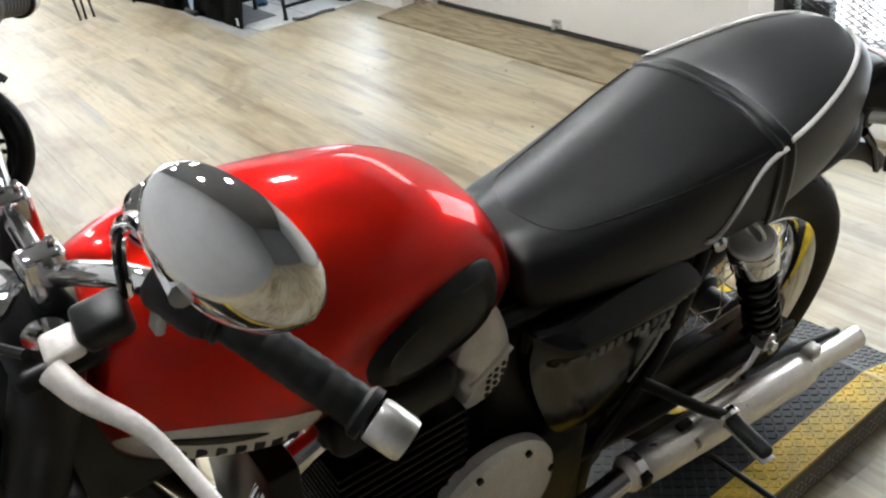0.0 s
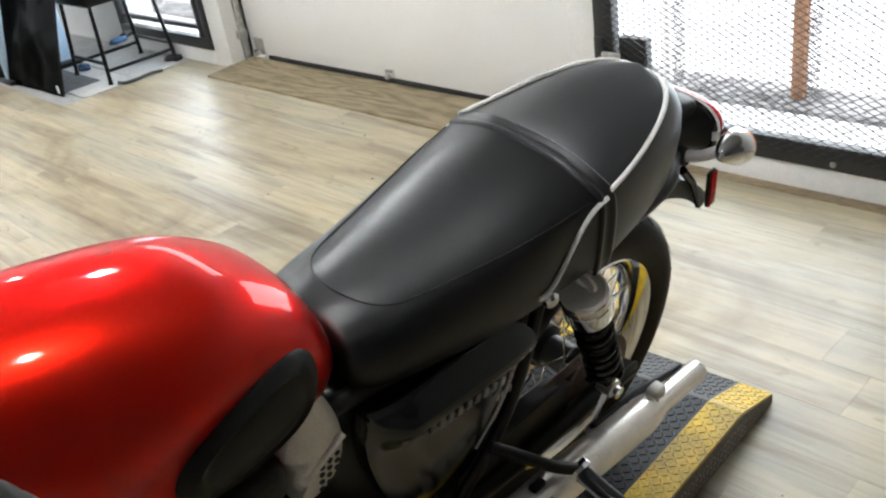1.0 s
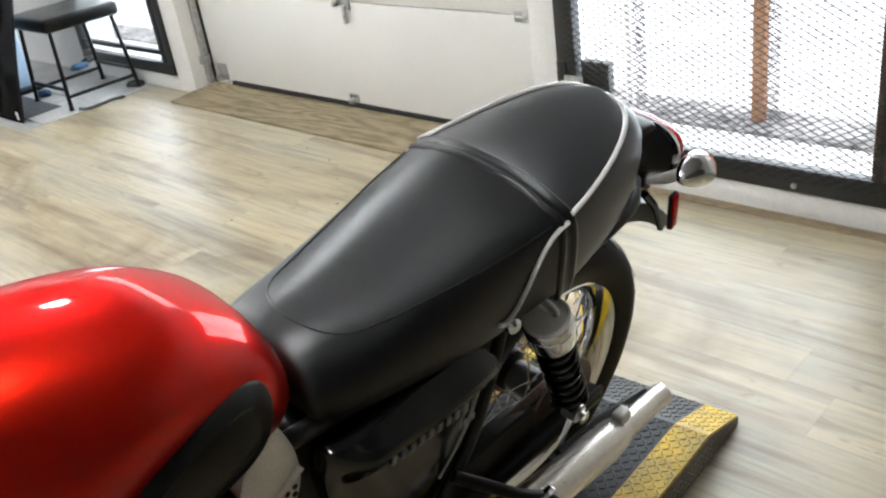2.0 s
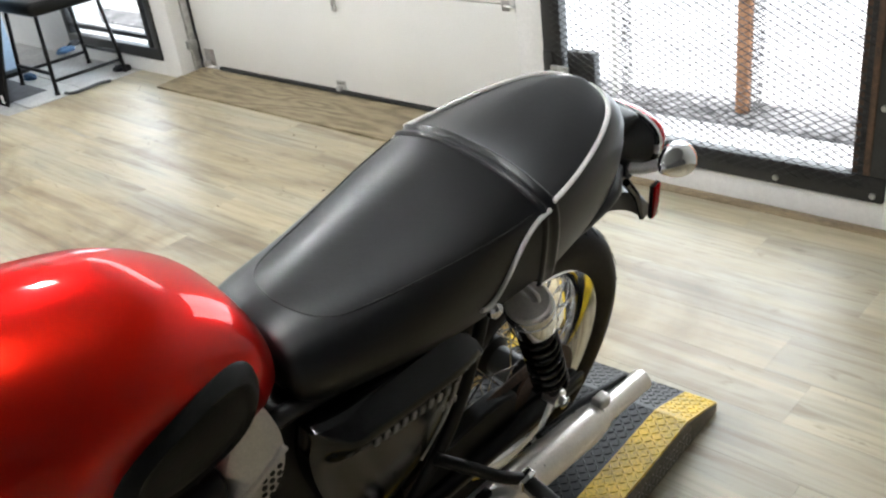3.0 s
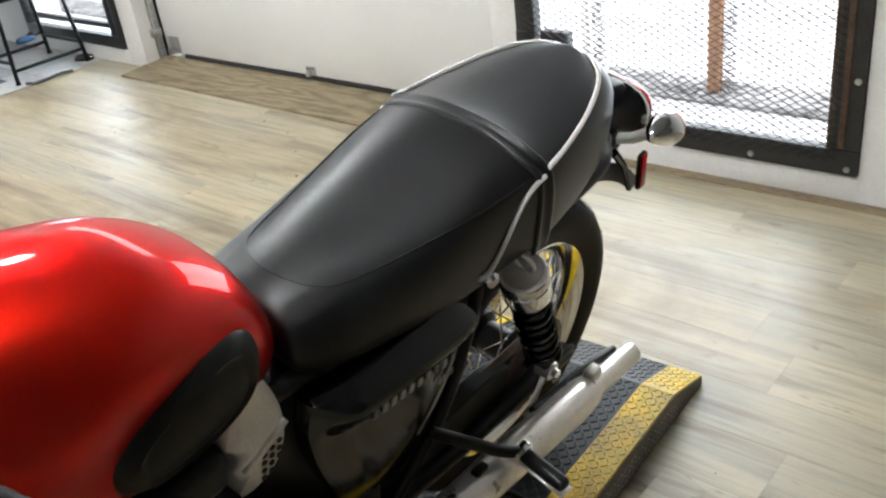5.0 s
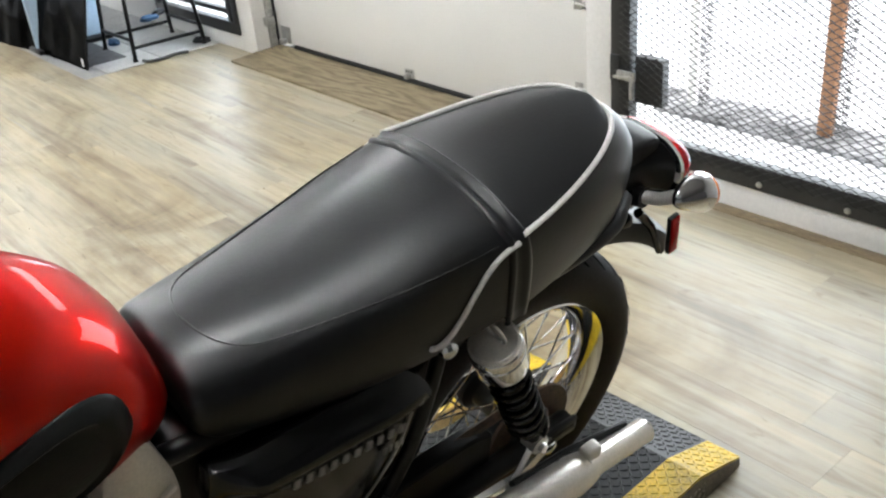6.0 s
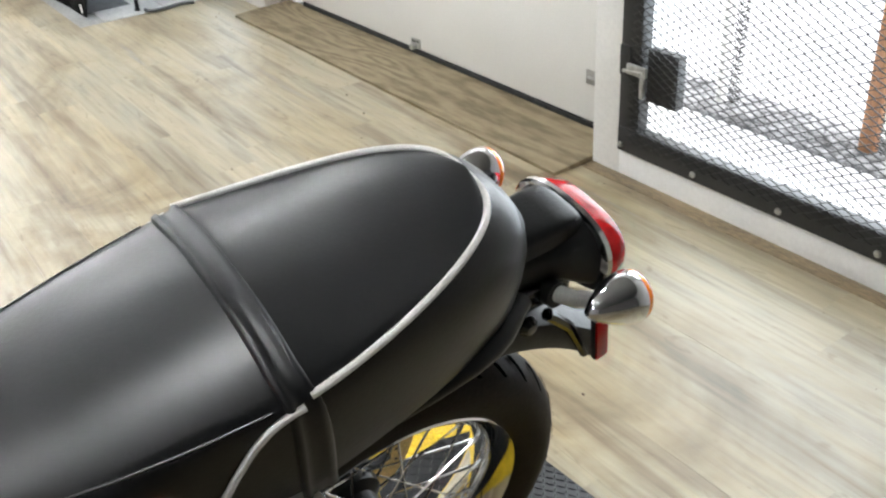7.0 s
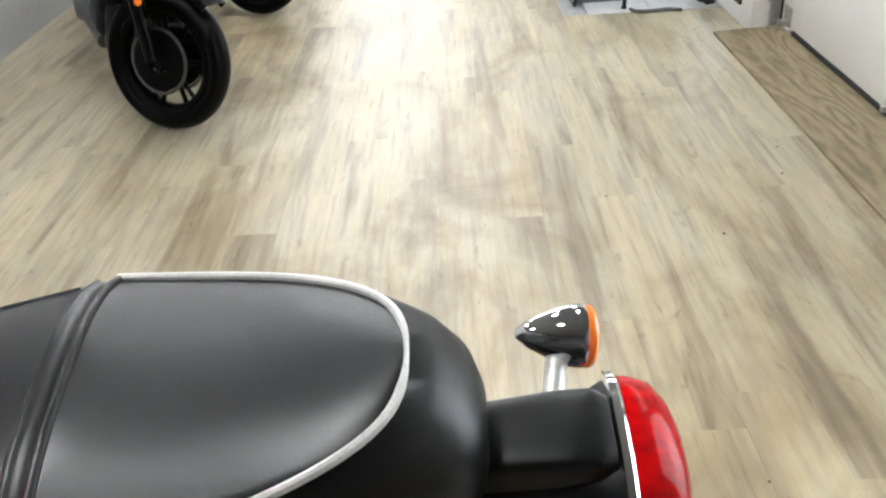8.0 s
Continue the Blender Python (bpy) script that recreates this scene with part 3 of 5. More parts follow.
# ---- engine and frame, mostly black ----
part("crankcase", box(box(bmesh.new(), 0.50, 1.00, -0.13, 0.13, 0.20, 0.49, bevel=0.05, seg=4), 0.42, 0.60, -0.10, 0.10, 0.24, 0.44, bevel=0.04, seg=3), M["black_satin"], bike, "black engine crankcase")
cyl = part("cylinder_block", a_box(0.80, 0.965, -0.105, 0.105, 0.48, 0.74, bevel=0.02), M["black_satin"], bike, "black finned cylinder block")
for k in range(11):
    part("fin", a_box(0.78 - 0.004 * (k % 2), 0.985, -0.125, 0.125, 0.50 + k * 0.018, 0.506 + k * 0.018, bevel=0.002, seg=1), M["black_satin"], cyl)
part("cylinder_head", a_box(0.785, 0.98, -0.12, 0.12, 0.705, 0.775, bevel=0.02, seg=3), M["black_satin"], bike, "black cylinder head")
for sgn in (1, -1):
    for k in range(3):
        part("head_bolt", lathe(bmesh.new(), [(0.008, 0), (0.008, 0.008), (0.005, 0.010), (0.0004, 0.010)], 12, pose(0.82 + 0.055 * k, sgn * 0.095, 0.775)), M["chrome"], bike)
    cv = part("engine_cover", lathe(bmesh.new(), [(0.122, 0), (0.122, 0.018), (0.112, 0.028), (0.10, 0.030), (0.09, 0.036), (0.05, 0.040), (0.0005, 0.041)], 48, pose(0.735, sgn * 0.122, 0.445) @ pose(0, 0, 0, -90 * sgn)), M["cast"], bike, "round silver engine cover")
    for k in range(7):
        a = 2 * math.pi * k / 7 + 0.3
        part("cover_bolt", lathe(bmesh.new(), [(0.006, 0), (0.006, 0.006), (0.0004, 0.007)], 10, pose(0.735 + 0.107 * math.cos(a), sgn * 0.150, 0.445 + 0.107 * math.sin(a)) @ pose(0, 0, 0, -90 * sgn)), M["black_satin"], cv)
    # exhaust: header, silencer, tail and clamps
    hd = spline([(0.97, sgn * 0.07, 0.72), (1.06, sgn * 0.09, 0.70), (1.11, sgn * 0.12, 0.58), (1.08, sgn * 0.15, 0.42), (0.96, sgn * 0.17, 0.335), (0.78, sgn * 0.185, 0.345), (0.60, sgn * 0.20, 0.372), (0.49, sgn * 0.20, 0.385)], 40)
    part("exhaust_header", tube(bmesh.new(), hd, 0.022, 16), M["chrome"], bike, "chrome exhaust header pipe")
    sil = part("silencer", tube(bmesh.new(), [(0.505, sgn * 0.20, 0.386), (0.500, sgn * 0.20, 0.386), (0.498, sgn * 0.20, 0.385), (0.475, sgn * 0.20, 0.383), (0.44, sgn * 0.20, 0.380), (0.30, sgn * 0.20, 0.366), (0.10, sgn * 0.20, 0.342), (0.045, sgn * 0.20, 0.335),
                                               (0.015, sgn * 0.20, 0.332), (-0.005, sgn * 0.20, 0.330), (-0.015, sgn * 0.20, 0.329), (-0.155, sgn * 0.20, 0.312), (-0.165, sgn * 0.20, 0.311), (-0.165, sgn * 0.20, 0.311), (-0.12, sgn * 0.20, 0.316)],
                                 [0.022, 0.027, 0.030, 0.032, 0.0345, 0.037, 0.037, 0.0365, 0.033, 0.028, 0.0245, 0.0235, 0.024, 0.021, 0.020], 32), M["silencer"], bike, "brushed steel silencer", smooth=0.5)
    part("tail_bore", lathe(bmesh.new(), [(0.0204, 0), (0.0204, 0.002), (0.0004, 0.002)], 20, pose(-0.135, sgn * 0.20, 0.3145) @ pose(0, 0, 0, 0, -82, 0)), M["black_satin"], sil)
    part("clamp_nut", a_box(-0.022, 0.014, sgn * 0.197 - 0.013, sgn * 0.197 + 0.013, 0.352, 0.380, bevel=0.006, seg=3), M["cast"], sil, "bright clamp nut")
    part("clamp_band", tube(bmesh.new(), [(0.492, sgn * 0.20, 0.385), (0.474, sgn * 0.20, 0.383)], 0.0345, 28), M["chrome"], sil)
    part("clamp_bolt", a_box(0.474, 0.492, sgn * 0.20 + 0.030 * sgn - 0.008, sgn * 0.20 + 0.030 * sgn + 0.008, 0.385, 0.410, bevel=0.003), M["black_satin"], sil)
    part("hanger_tab", a_box(0.345, 0.375, sgn * 0.20 - 0.012, sgn * 0.20 + 0.004, 0.400, 0.418, bevel=0.003), M["black_satin"], sil)
    # frame rails
    part("seat_rail", tube(bmesh.new(), spline([(0.72, sgn * 0.09, 0.78), (0.45, sgn * 0.10, 0.765), (0.22, sgn * 0.115, 0.765), (-0.02, sgn * 0.115, 0.785), (-0.12, sgn * 0.07, 0.79)], 20), 0.014, 12), M["black_satin"], bike)
    part("frame_strut", tube(bmesh.new(), spline([(0.30, sgn * 0.115, 0.76), (0.327, sgn * 0.123, 0.669), (0.36, sgn * 0.125, 0.567), (0.405, sgn * 0.125, 0.49), (0.50, sgn * 0.120, 0.37)], 20), 0.011, 12), M["black_satin"], bike)
    part("swingarm", tube(bmesh.new(), spline([(0.60, sgn * 0.10, 0.375), (0.40, sgn * 0.11, 0.36), (0.17, sgn * 0.115, 0.358), (0.04, sgn * 0.115, 0.357), (-0.03, sgn * 0.115, 0.356)], 16), 0.021, 14), M["black_satin"], bike, "black tubular swingarm")
    part("axle_plate", a_box(-0.040, 0.080, sgn * 0.128 - 0.006, sgn * 0.128 + 0.006, 0.338, 0.378, bevel=0.006), M["black_satin"], bike)
    part("axle_nut", lathe(bmesh.new(), [(0.016, 0), (0.016, 0.012), (0.011, 0.015), (0.0005, 0.016)], 6, pose(0.042, sgn * 0.134, 0.358) @ pose(0, 0, 0, -90 * sgn)), M["chrome"], bike)
    # shock absorber with bright shroud and black spring
    top, bot = Vector((0.245, sgn * 0.150, 0.756)), Vector((0.098, sgn * 0.150, 0.424))
    ax = (bot - top).normalized()
    frame3 = ax.to_track_quat('Z', 'Y').to_matrix().to_4x4()
    sm = Matrix.Translation(top) @ frame3
    sh = part("shock_absorber", lathe(bmesh.new(), [(0.013, 0.028), (0.013, 0.06), (0.020, 0.10), (0.020, 0.25), (0.024, 0.255), (0.024, 0.31), (0.012, 0.32), (0.011, 0.35)], 24, sm), M["black_satin"], bike, "rear shock absorber with black coil spring")
    part("shroud", lathe(bmesh.new(), [(0.0005, 0.024), (0.026, 0.0245), (0.034, 0.027), (0.039, 0.032), (0.041, 0.039), (0.041, 0.043), (0.0395, 0.045), (0.0395, 0.047), (0.041, 0.049), (0.041, 0.082), (0.039, 0.087), (0.030, 0.087)], 40, sm), M["chrome"], sh, "polished steel spring shroud")
    part("shroud_cap", lathe(bmesh.new(), [(0.0385, 0.027), (0.0385, 0.0225), (0.036, 0.0205), (0.034, 0.0195), (0.033, 0.0205), (0.014, 0.0195), (0.0005, 0.0195)], 40, sm), M["cast"], sh, "pale polished alloy cap")
    part("mount_ring", tube(bmesh.new(), [sm @ Vector((0.020 * math.cos(2 * math.pi * j / 24), 0.006, 0.002 + 0.020 * math.sin(2 * math.pi * j / 24))) for j in range(25)], 0.0032, 8), M["satin"], sh, "bright ring of the top mount")
    pts, turns, N = [], 7.5, 130
    for i in range(N):
        u = i / (N - 1)
        a = 2 * math.pi * turns * u
        pts.append(sm @ Vector((0.0300 * math.cos(a), 0.0300 * math.sin(a), 0.102 + 0.20 * u)))
    part("spring", tube(bmesh.new(), pts, 0.0052, 8), M["black_gloss"], sh, "black coil spring")
    part("mount_boss", lathe(bmesh.new(), [(0.017, -0.018), (0.017, 0.008), (0.0155, 0.011), (0.012, 0.011), (0.011, 0.006), (0.008, 0.006), (0.007, 0.012), (0.0005, 0.013)], 28, pose(top[0] + 0.008, top[1] - 0.030 * sgn, top[2] + 0.012) @ pose(0, 0, 0, -90 * sgn)), M["satin"], sh, "bright mounting boss")
    part("lower_eye", lathe(bmesh.new(), [(0.018, -0.016), (0.018, 0.014), (0.009, 0.016), (0.008, 0.024), (0.0005, 0.025)], 24, pose(bot[0], bot[1], bot[2]) @ pose(0, 0, 0, -90 * sgn)), M["satin"], sh)
    # passenger footrest on its hanger
    fr = part("footrest", tube(bmesh.new(), spline([(0.415, sgn * 0.132, 0.50), (0.37, sgn * 0.172, 0.47), (0.325, sgn * 0.205, 0.437), (0.292, sgn * 0.222, 0.418)], 14), [0.011] * 14, 12), M["black_satin"], bike, "folding passenger footrest")
    part("peg_rubber", a_box(-0.014, 0.014, 0.0, 0.092, -0.011, 0.011, bevel=0.0095, seg=4), M["rubber"], fr, "ribbed black rubber", m=pose(0.283, sgn * 0.232, 0.412, 0, 0, 180 if sgn < 0 else -6))
    part("peg_hinge", a_box(0.266, 0.304, sgn * 0.226 - 0.011, sgn * 0.226 + 0.011, 0.400, 0.426, bevel=0.004), M["chrome"], fr)
    part("peg_base", a_box(-0.0145, 0.0145, 0.0, 0.096, -0.015, -0.009, bevel=0.003), M["satin"], fr, m=pose(0.283, sgn * 0.232, 0.412, 0, 0, 180 if sgn < 0 else -6))
    part("heat_rail", tube(bmesh.new(), [(0.16, sgn * 0.168, 0.372), (0.02, sgn * 0.166, 0.352), (-0.13, sgn * 0.176, 0.330)], 0.008, 10), M["black_satin"], sil)
part("shock_link", tube(bmesh.new(), [(0.104, 0.150, 0.412), (0.150, 0.158, 0.352), (0.158, 0.158, 0.345)], [0.0055, 0.0045, 0.007], 10), M["satin"], bike, "bright rod below the shock absorber")
part("airbox", a_box(0.36, 0.72, -0.085, 0.085, 0.46, 0.775, bevel=0.03, seg=3), M["black_satin"], bike, "black airbox under the seat")
part("battery_tray", a_box(0.24, 0.40, -0.075, 0.075, 0.66, 0.785, bevel=0.02, seg=3), M["black_satin"], bike)
part("side_stand", tube(bmesh.new(), [(0.70, 0.12, 0.22), (0.66, 0.20, 0.10), (0.64, 0.262, 0.062)], [0.014, 0.011, 0.012], 12), M["black_satin"], bike, "black side stand, folded out")
part("centre_stand", tube(bmesh.new(), [(0.30, 0.10, 0.13), (0.19, 0.12, 0.120), (0.16, 0.155, 0.120), (0.140, 0.325, 0.125)], 0.0065, 10), M["black_satin"], bike, "black centre stand lever")

# ---- rear wheel ----
AX = Vector((0.042, 0, 0.358))
GUARD = Vector((0.010, 0, 0.31))


def tyre_mesh(R, rim, half, n=80, tread=True):
    prof = [(rim, -half * 0.70), (rim + 0.016, -half * 0.88), (rim + 0.04, -half * 0.98), (R - 0.045, -half), (R - 0.026, -half * 0.90), (R - 0.012, -half * 0.66), (R - 0.004, -half * 0.36), (R, 0),
            (R - 0.004, half * 0.36), (R - 0.012, half * 0.66), (R - 0.026, half * 0.90), (R - 0.045, half), (rim + 0.04, half * 0.98), (rim + 0.016, half * 0.88), (rim, half * 0.70), (rim - 0.004, 0)]
    return lathe(bmesh.new(), prof, n, closed=True)


def tread_mesh(R, half, n=36):
    """Slanting grooves, as thin flat wedges on the shoulders, coloured dark for their shade."""
    bm = bmesh.new()
    for i in range(n):
        for sgn in (1, -1):
            a0 = 2 * math.pi * (i + (0.5 if sgn > 0 else 0)) / n
            prev = None
            for k in range(6):
                u = k / 5
                y = sgn * half * (0.30 + 0.52 * u)
                f = abs(y) / half
                r = R - 0.0275 * f ** 2.4 + 0.0006
                a = a0 + 0.10 * u ** 1.3
                da = 0.024 * (1 - 0.45 * u)
                cur = [bm.verts.new((r * math.cos(a + s), r * math.sin(a + s), y)) for s in (-da, da)]
                if prev:
                    bm.faces.new((prev[0], prev[1], cur[1], cur[0]))
                prev = cur
    return bm


RIM = [(0.227, -0.050), (0.231, -0.046), (0.224, -0.042), (0.212, -0.034), (0.203, 0.0), (0.212, 0.034), (0.224, 0.042), (0.231, 0.046), (0.227, 0.050), (0.222, 0.047), (0.208, 0.036), (0.199, 0.022), (0.195, 0.0), (0.199, -0.022), (0.208, -0.036), (0.222, -0.047)]
# near-black colour stands in for the shade inside the tread grooves
groove_shade = mat("tread_groove_shade", (0.002, 0.002, 0.002), 0.9, spec=0.0)


def spoked_wheel(name, at, R, rim_scale, half):
    m = Matrix.Translation(at) @ AXLE
    w = part(name, lathe(bmesh.new(), [(0.016, -0.095), (0.016, -0.075), (0.052, -0.072), (0.058, -0.062), (0.058, -0.040), (0.034, -0.026), (0.032, 0.026), (0.048, 0.036), (0.050, 0.055), (0.030, 0.066), (0.016, 0.07), (0.016, 0.095)], 32), M["black_satin"], bike, "spoked wheel with black hub", m=m)
    part("tyre", tyre_mesh(R, 0.222 * rim_scale, half), M["tyre"], w, "worn black rubber tyre", smooth=0.9)
    tagged(part("tread", tread_mesh(R, half), groove_shade, w, smooth=0), kind="stuff")
    part("rim", lathe(bmesh.new(), [(r * rim_scale, h) for r, h in RIM], 80, closed=True), M["chrome"], w, "chrome wheel rim", smooth=0.9)
    for i in range(36):
        sgn = 1 if i % 2 else -1
        a = 2 * math.pi * i / 36
        lead = (0.42 if (i // 2) % 2 else -0.42)
        p0 = Vector((0.050 * math.cos(a + lead * 2.2), 0.050 * math.sin(a + lead * 2.2), sgn * 0.045))
        p1 = Vector((0.199 * rim_scale * math.cos(a), 0.199 * rim_scale * math.sin(a), sgn * 0.008))
        part("spoke", tube(bmesh.new(), [p0, p0.lerp(p1, 0.88), p0.lerp(p1, 0.881), p1], [0.0019, 0.0019, 0.0032, 0.0032], 6), M["spoke"], w)
    return w


rear = spoked_wheel("rear_wheel", AX, 0.332, 1.05, 0.061)
# disc on its slotted black carrier, on the far side
bm = bmesh.new()
lathe(bm, [(0.102, 0.0935), (0.150, 0.0935), (0.150, 0.0985), (0.102, 0.0985)], 64, closed=True)
part("brake_disc", bm, M["brake_disc"], rear, "browned steel brake disc")
# small black discs paint the dark of the drillings on the steel
bm = bmesh.new()
for k in range(30):
    a = 2 * math.pi * k / 30
    rr = 0.109 + 0.010 * (k % 3)
    lathe(bm, [(0.0032, 0.0933), (0.0032, 0.0953), (0.0003, 0.0953)], 8, pose(rr * math.cos(a), rr * math.sin(a), 0.0))
part("disc_drilling", bm, M["black_satin"], rear)
part("disc_carrier", lathe(bmesh.new(), [(0.030, 0.080), (0.050, 0.080), (0.050, 0.087), (0.030, 0.087)], 32, closed=True), M["black_satin"], rear)
for k in range(6):
    a = 2 * math.pi * k / 6
    part("carrier_arm", tube(bmesh.new(), [(0.045 * math.cos(a), 0.045 * math.sin(a), 0.084), (0.066 * math.cos(a + 0.25), 0.066 * math.sin(a + 0.25), 0.084), (0.105 * math.cos(a + 0.3), 0.105 * math.sin(a + 0.3), 0.095)], 0.0085, 8), M["black_satin"], rear)
part("brake_caliper", a_box(-0.05, 0.045, -0.115, -0.06, 0.385, 0.445, bevel=0.012, seg=3), M["black_satin"], bike, m=pose(0.02, 0, 0.04))
# chain run with its guard on the left
rings = []
for x, z in spline([(0.46, 0.440), (0.40, 0.446), (0.33, 0.448), (0.26, 0.452), (0.20, 0.450), (0.160, 0.438)], 22):
    rings.append([(x, 0.070, z), (x, 0.074, z + 0.005), (x, 0.104, z + 0.005), (x, 0.108, z), (x, 0.108, z - 0.095), (x, 0.105, z - 0.095), (x, 0.104, z - 0.002), (x, 0.073, z - 0.002)])
part("chain_guard", loft(bmesh.new(), rings), M["black_satin"], bike, "black chain guard", smooth=0.5)
part("sprocket", lathe(bmesh.new(), [(0.05, 0.085), (0.098, 0.085), (0.098, 0.091), (0.05, 0.091)], 43, Matrix.Translation(AX) @ AXLE @ pose(0, 0, -0.176), closed=True), M["rust"], bike, "browned rear sprocket")
for z0, z1 in ((0.456, 0.436), (0.260, 0.31)):
    part("chain_run", tube(bmesh.new(), [(0.042, 0.088, z0), (0.52, 0.088, z1)], [0.009, 0.009], 6), M["rust"], bike, "drive chain")
# rear mudguard, an open channel over the tyre
rings = []
for i in range(44):
    a = radians(4 + (135 - 4) * i / 43)
    ring = []
    for y, dr in ((-0.072, -0.030), (-0.073, -0.012), (-0.066, 0.004), (-0.045, 0.013), (0, 0.017), (0.045, 0.013), (0.066, 0.004), (0.073, -0.012), (0.072, -0.030), (0.068, -0.030), (0.068, -0.012), (0.060, 0.0), (0, 0.012), (-0.060, 0.0), (-0.068, -0.012), (-0.068, -0.030)):
        r = 0.438 + dr
        ring.append((GUARD[0] + r * math.cos(a), y, GUARD[2] + r * math.sin(a)))
    rings.append(ring)
part("rear_mudguard", loft(bmesh.new(), rings), M["black_satin"], bike, "black rear mudguard", smooth=0.7)

# ---- tail lamp and indicators ----


TAIL = pose(0.030, 0, 0)


def arch(x, w, zt, zb, cy=-0.006, n=28, p=2.6):
    zm = zb + (zt - zb) * 0.42
    out = []
    for j in range(n):
        a = 2 * math.pi * j / n
        c, s = math.cos(a), math.sin(a)
        out.append((x, cy + w * math.copysign(abs(c) ** (2 / p), c), zm + ((zt - zm) if s > 0 else (zm - zb)) * math.copysign(abs(s) ** (2 / p), s)))
    return out


lamp = part("tail_lamp", loft(bmesh.new(), [arch(-0.10, 0.040, 0.805, 0.758, p=4), arch(-0.17, 0.043, 0.812, 0.756, p=4), arch(-0.225, 0.050, 0.820, 0.752, p=4), arch(-0.250, 0.060, 0.828, 0.746, p=3.4), arch(-0.268, 0.076, 0.834, 0.739, p=2.8), arch(-0.282, 0.088, 0.836, 0.735)]), M["black_satin"], bike, "black tail lamp housing with red lens", m=TAIL, smooth=0.7)
part("saddle", loft(bmesh.new(), [arch(-0.095, 0.034, 0.832, 0.792, p=6, n=44), arch(-0.10, 0.036, 0.835, 0.789, p=6, n=44), arch(-0.17, 0.039, 0.843, 0.790, p=6, n=44), arch(-0.228, 0.043, 0.849, 0.792, p=6, n=44), arch(-0.258, 0.045, 0.849, 0.796, p=5, n=44), arch(-0.274, 0.040, 0.842, 0.802, p=4, n=44)]), M["black_satin"], lamp, "matt black flat-topped cover", smooth=0.5)
part("bezel", loft(bmesh.new(), [arch(-0.276, 0.088, 0.836, 0.735), arch(-0.278, 0.0935, 0.8415, 0.7295), arch(-0.285, 0.094, 0.842, 0.729), arch(-0.288, 0.091, 0.839, 0.732)]), M["chrome"], lamp, "chrome bezel")
part("lens", loft(bmesh.new(), [arch(-0.284, 0.0895, 0.8375, 0.7335), arch(-0.300, 0.088, 0.836, 0.735), arch(-0.320, 0.082, 0.829, 0.739), arch(-0.334, 0.066, 0.814, 0.746), arch(-0.342, 0.046, 0.799, 0.755), arch(-0.345, 0.012, 0.783, 0.771)]), M["red_lens"], lamp, "ribbed red plastic lens", smooth=0.9)
part("lamp_bracket", a_box(-0.26, -0.10, -0.05, 0.05, 0.725, 0.762, bevel=0.008), M["black_gloss"], bike, m=TAIL)
for sgn in (1, -1):
    y, xi = (0.133 if sgn > 0 else -0.157), -0.236
    ind = part("indicator", lathe(bmesh.new(), [(0.0005, 0.068), (0.006, 0.066), (0.014, 0.056), (0.022, 0.040), (0.028, 0.026), (0.033, 0.011), (0.034, 0.0), (0.0335, -0.004)], 40, pose(xi, y, 0.790) @ pose(0, 0, 0, 0, 84, 0)), M["chrome"], bike, "chrome bullet indicator with amber lens", smooth=1.0)
    part("lens", lathe(bmesh.new(), [(0.033, -0.002), (0.0335, -0.009), (0.031, -0.014), (0.020, -0.018), (0.0005, -0.019)], 40, pose(xi, y, 0.790) @ pose(0, 0, 0, 0, 84, 0)), M["amber"], ind, "amber lens", smooth=1.0)
    part("stalk", tube(bmesh.new(), [(xi + 0.026, y - 0.022 * sgn, 0.780), (xi + 0.034, 0.085 * sgn, 0.762), (-0.192, 0.045 * sgn, 0.750)], 0.0115, 16), M["alloy_bright"], ind, "bright stalk")
    part("stalk_base", tube(bmesh.new(), [(-0.193, 0.062 * sgn, 0.754), (-0.192, 0.045 * sgn, 0.750)], 0.018, 16), M["black_satin"], ind)
    part("plate_bracket", tube(bmesh.new(), [(-0.205, 0.068 * sgn, 0.735), (-0.25, 0.070 * sgn, 0.690), (-0.292, 0.074 * sgn, 0.615)], [0.009, 0.008, 0.006], 8), M["black_gloss"], bike, m=TAIL)
    rf = part("side_reflector", a_box(-0.012, 0.012, -0.005, 0.005, -0.045, 0.045, bevel=0.003), M["black_satin"], bike, "red side reflector", m=pose(-0.260, 0.092 * sgn, 0.668, 0, 14, 0))
    part("reflector_lens", a_box(-0.0105, 0.0105, 0.003 if sgn > 0 else -0.0075, 0.0075 if sgn > 0 else -0.003, -0.043, 0.043, bevel=0.002), M["red_lens"], rf, "red reflector")
    part("guard_bolt", lathe(bmesh.new(), [(0.014, 0), (0.014, 0.006), (0.008, 0.012), (0.0005, 0.013)], 18, pose(-0.142, sgn * 0.066, 0.732) @ pose(0, 0, 0, -90 * sgn)), M["black_gloss"], bike)

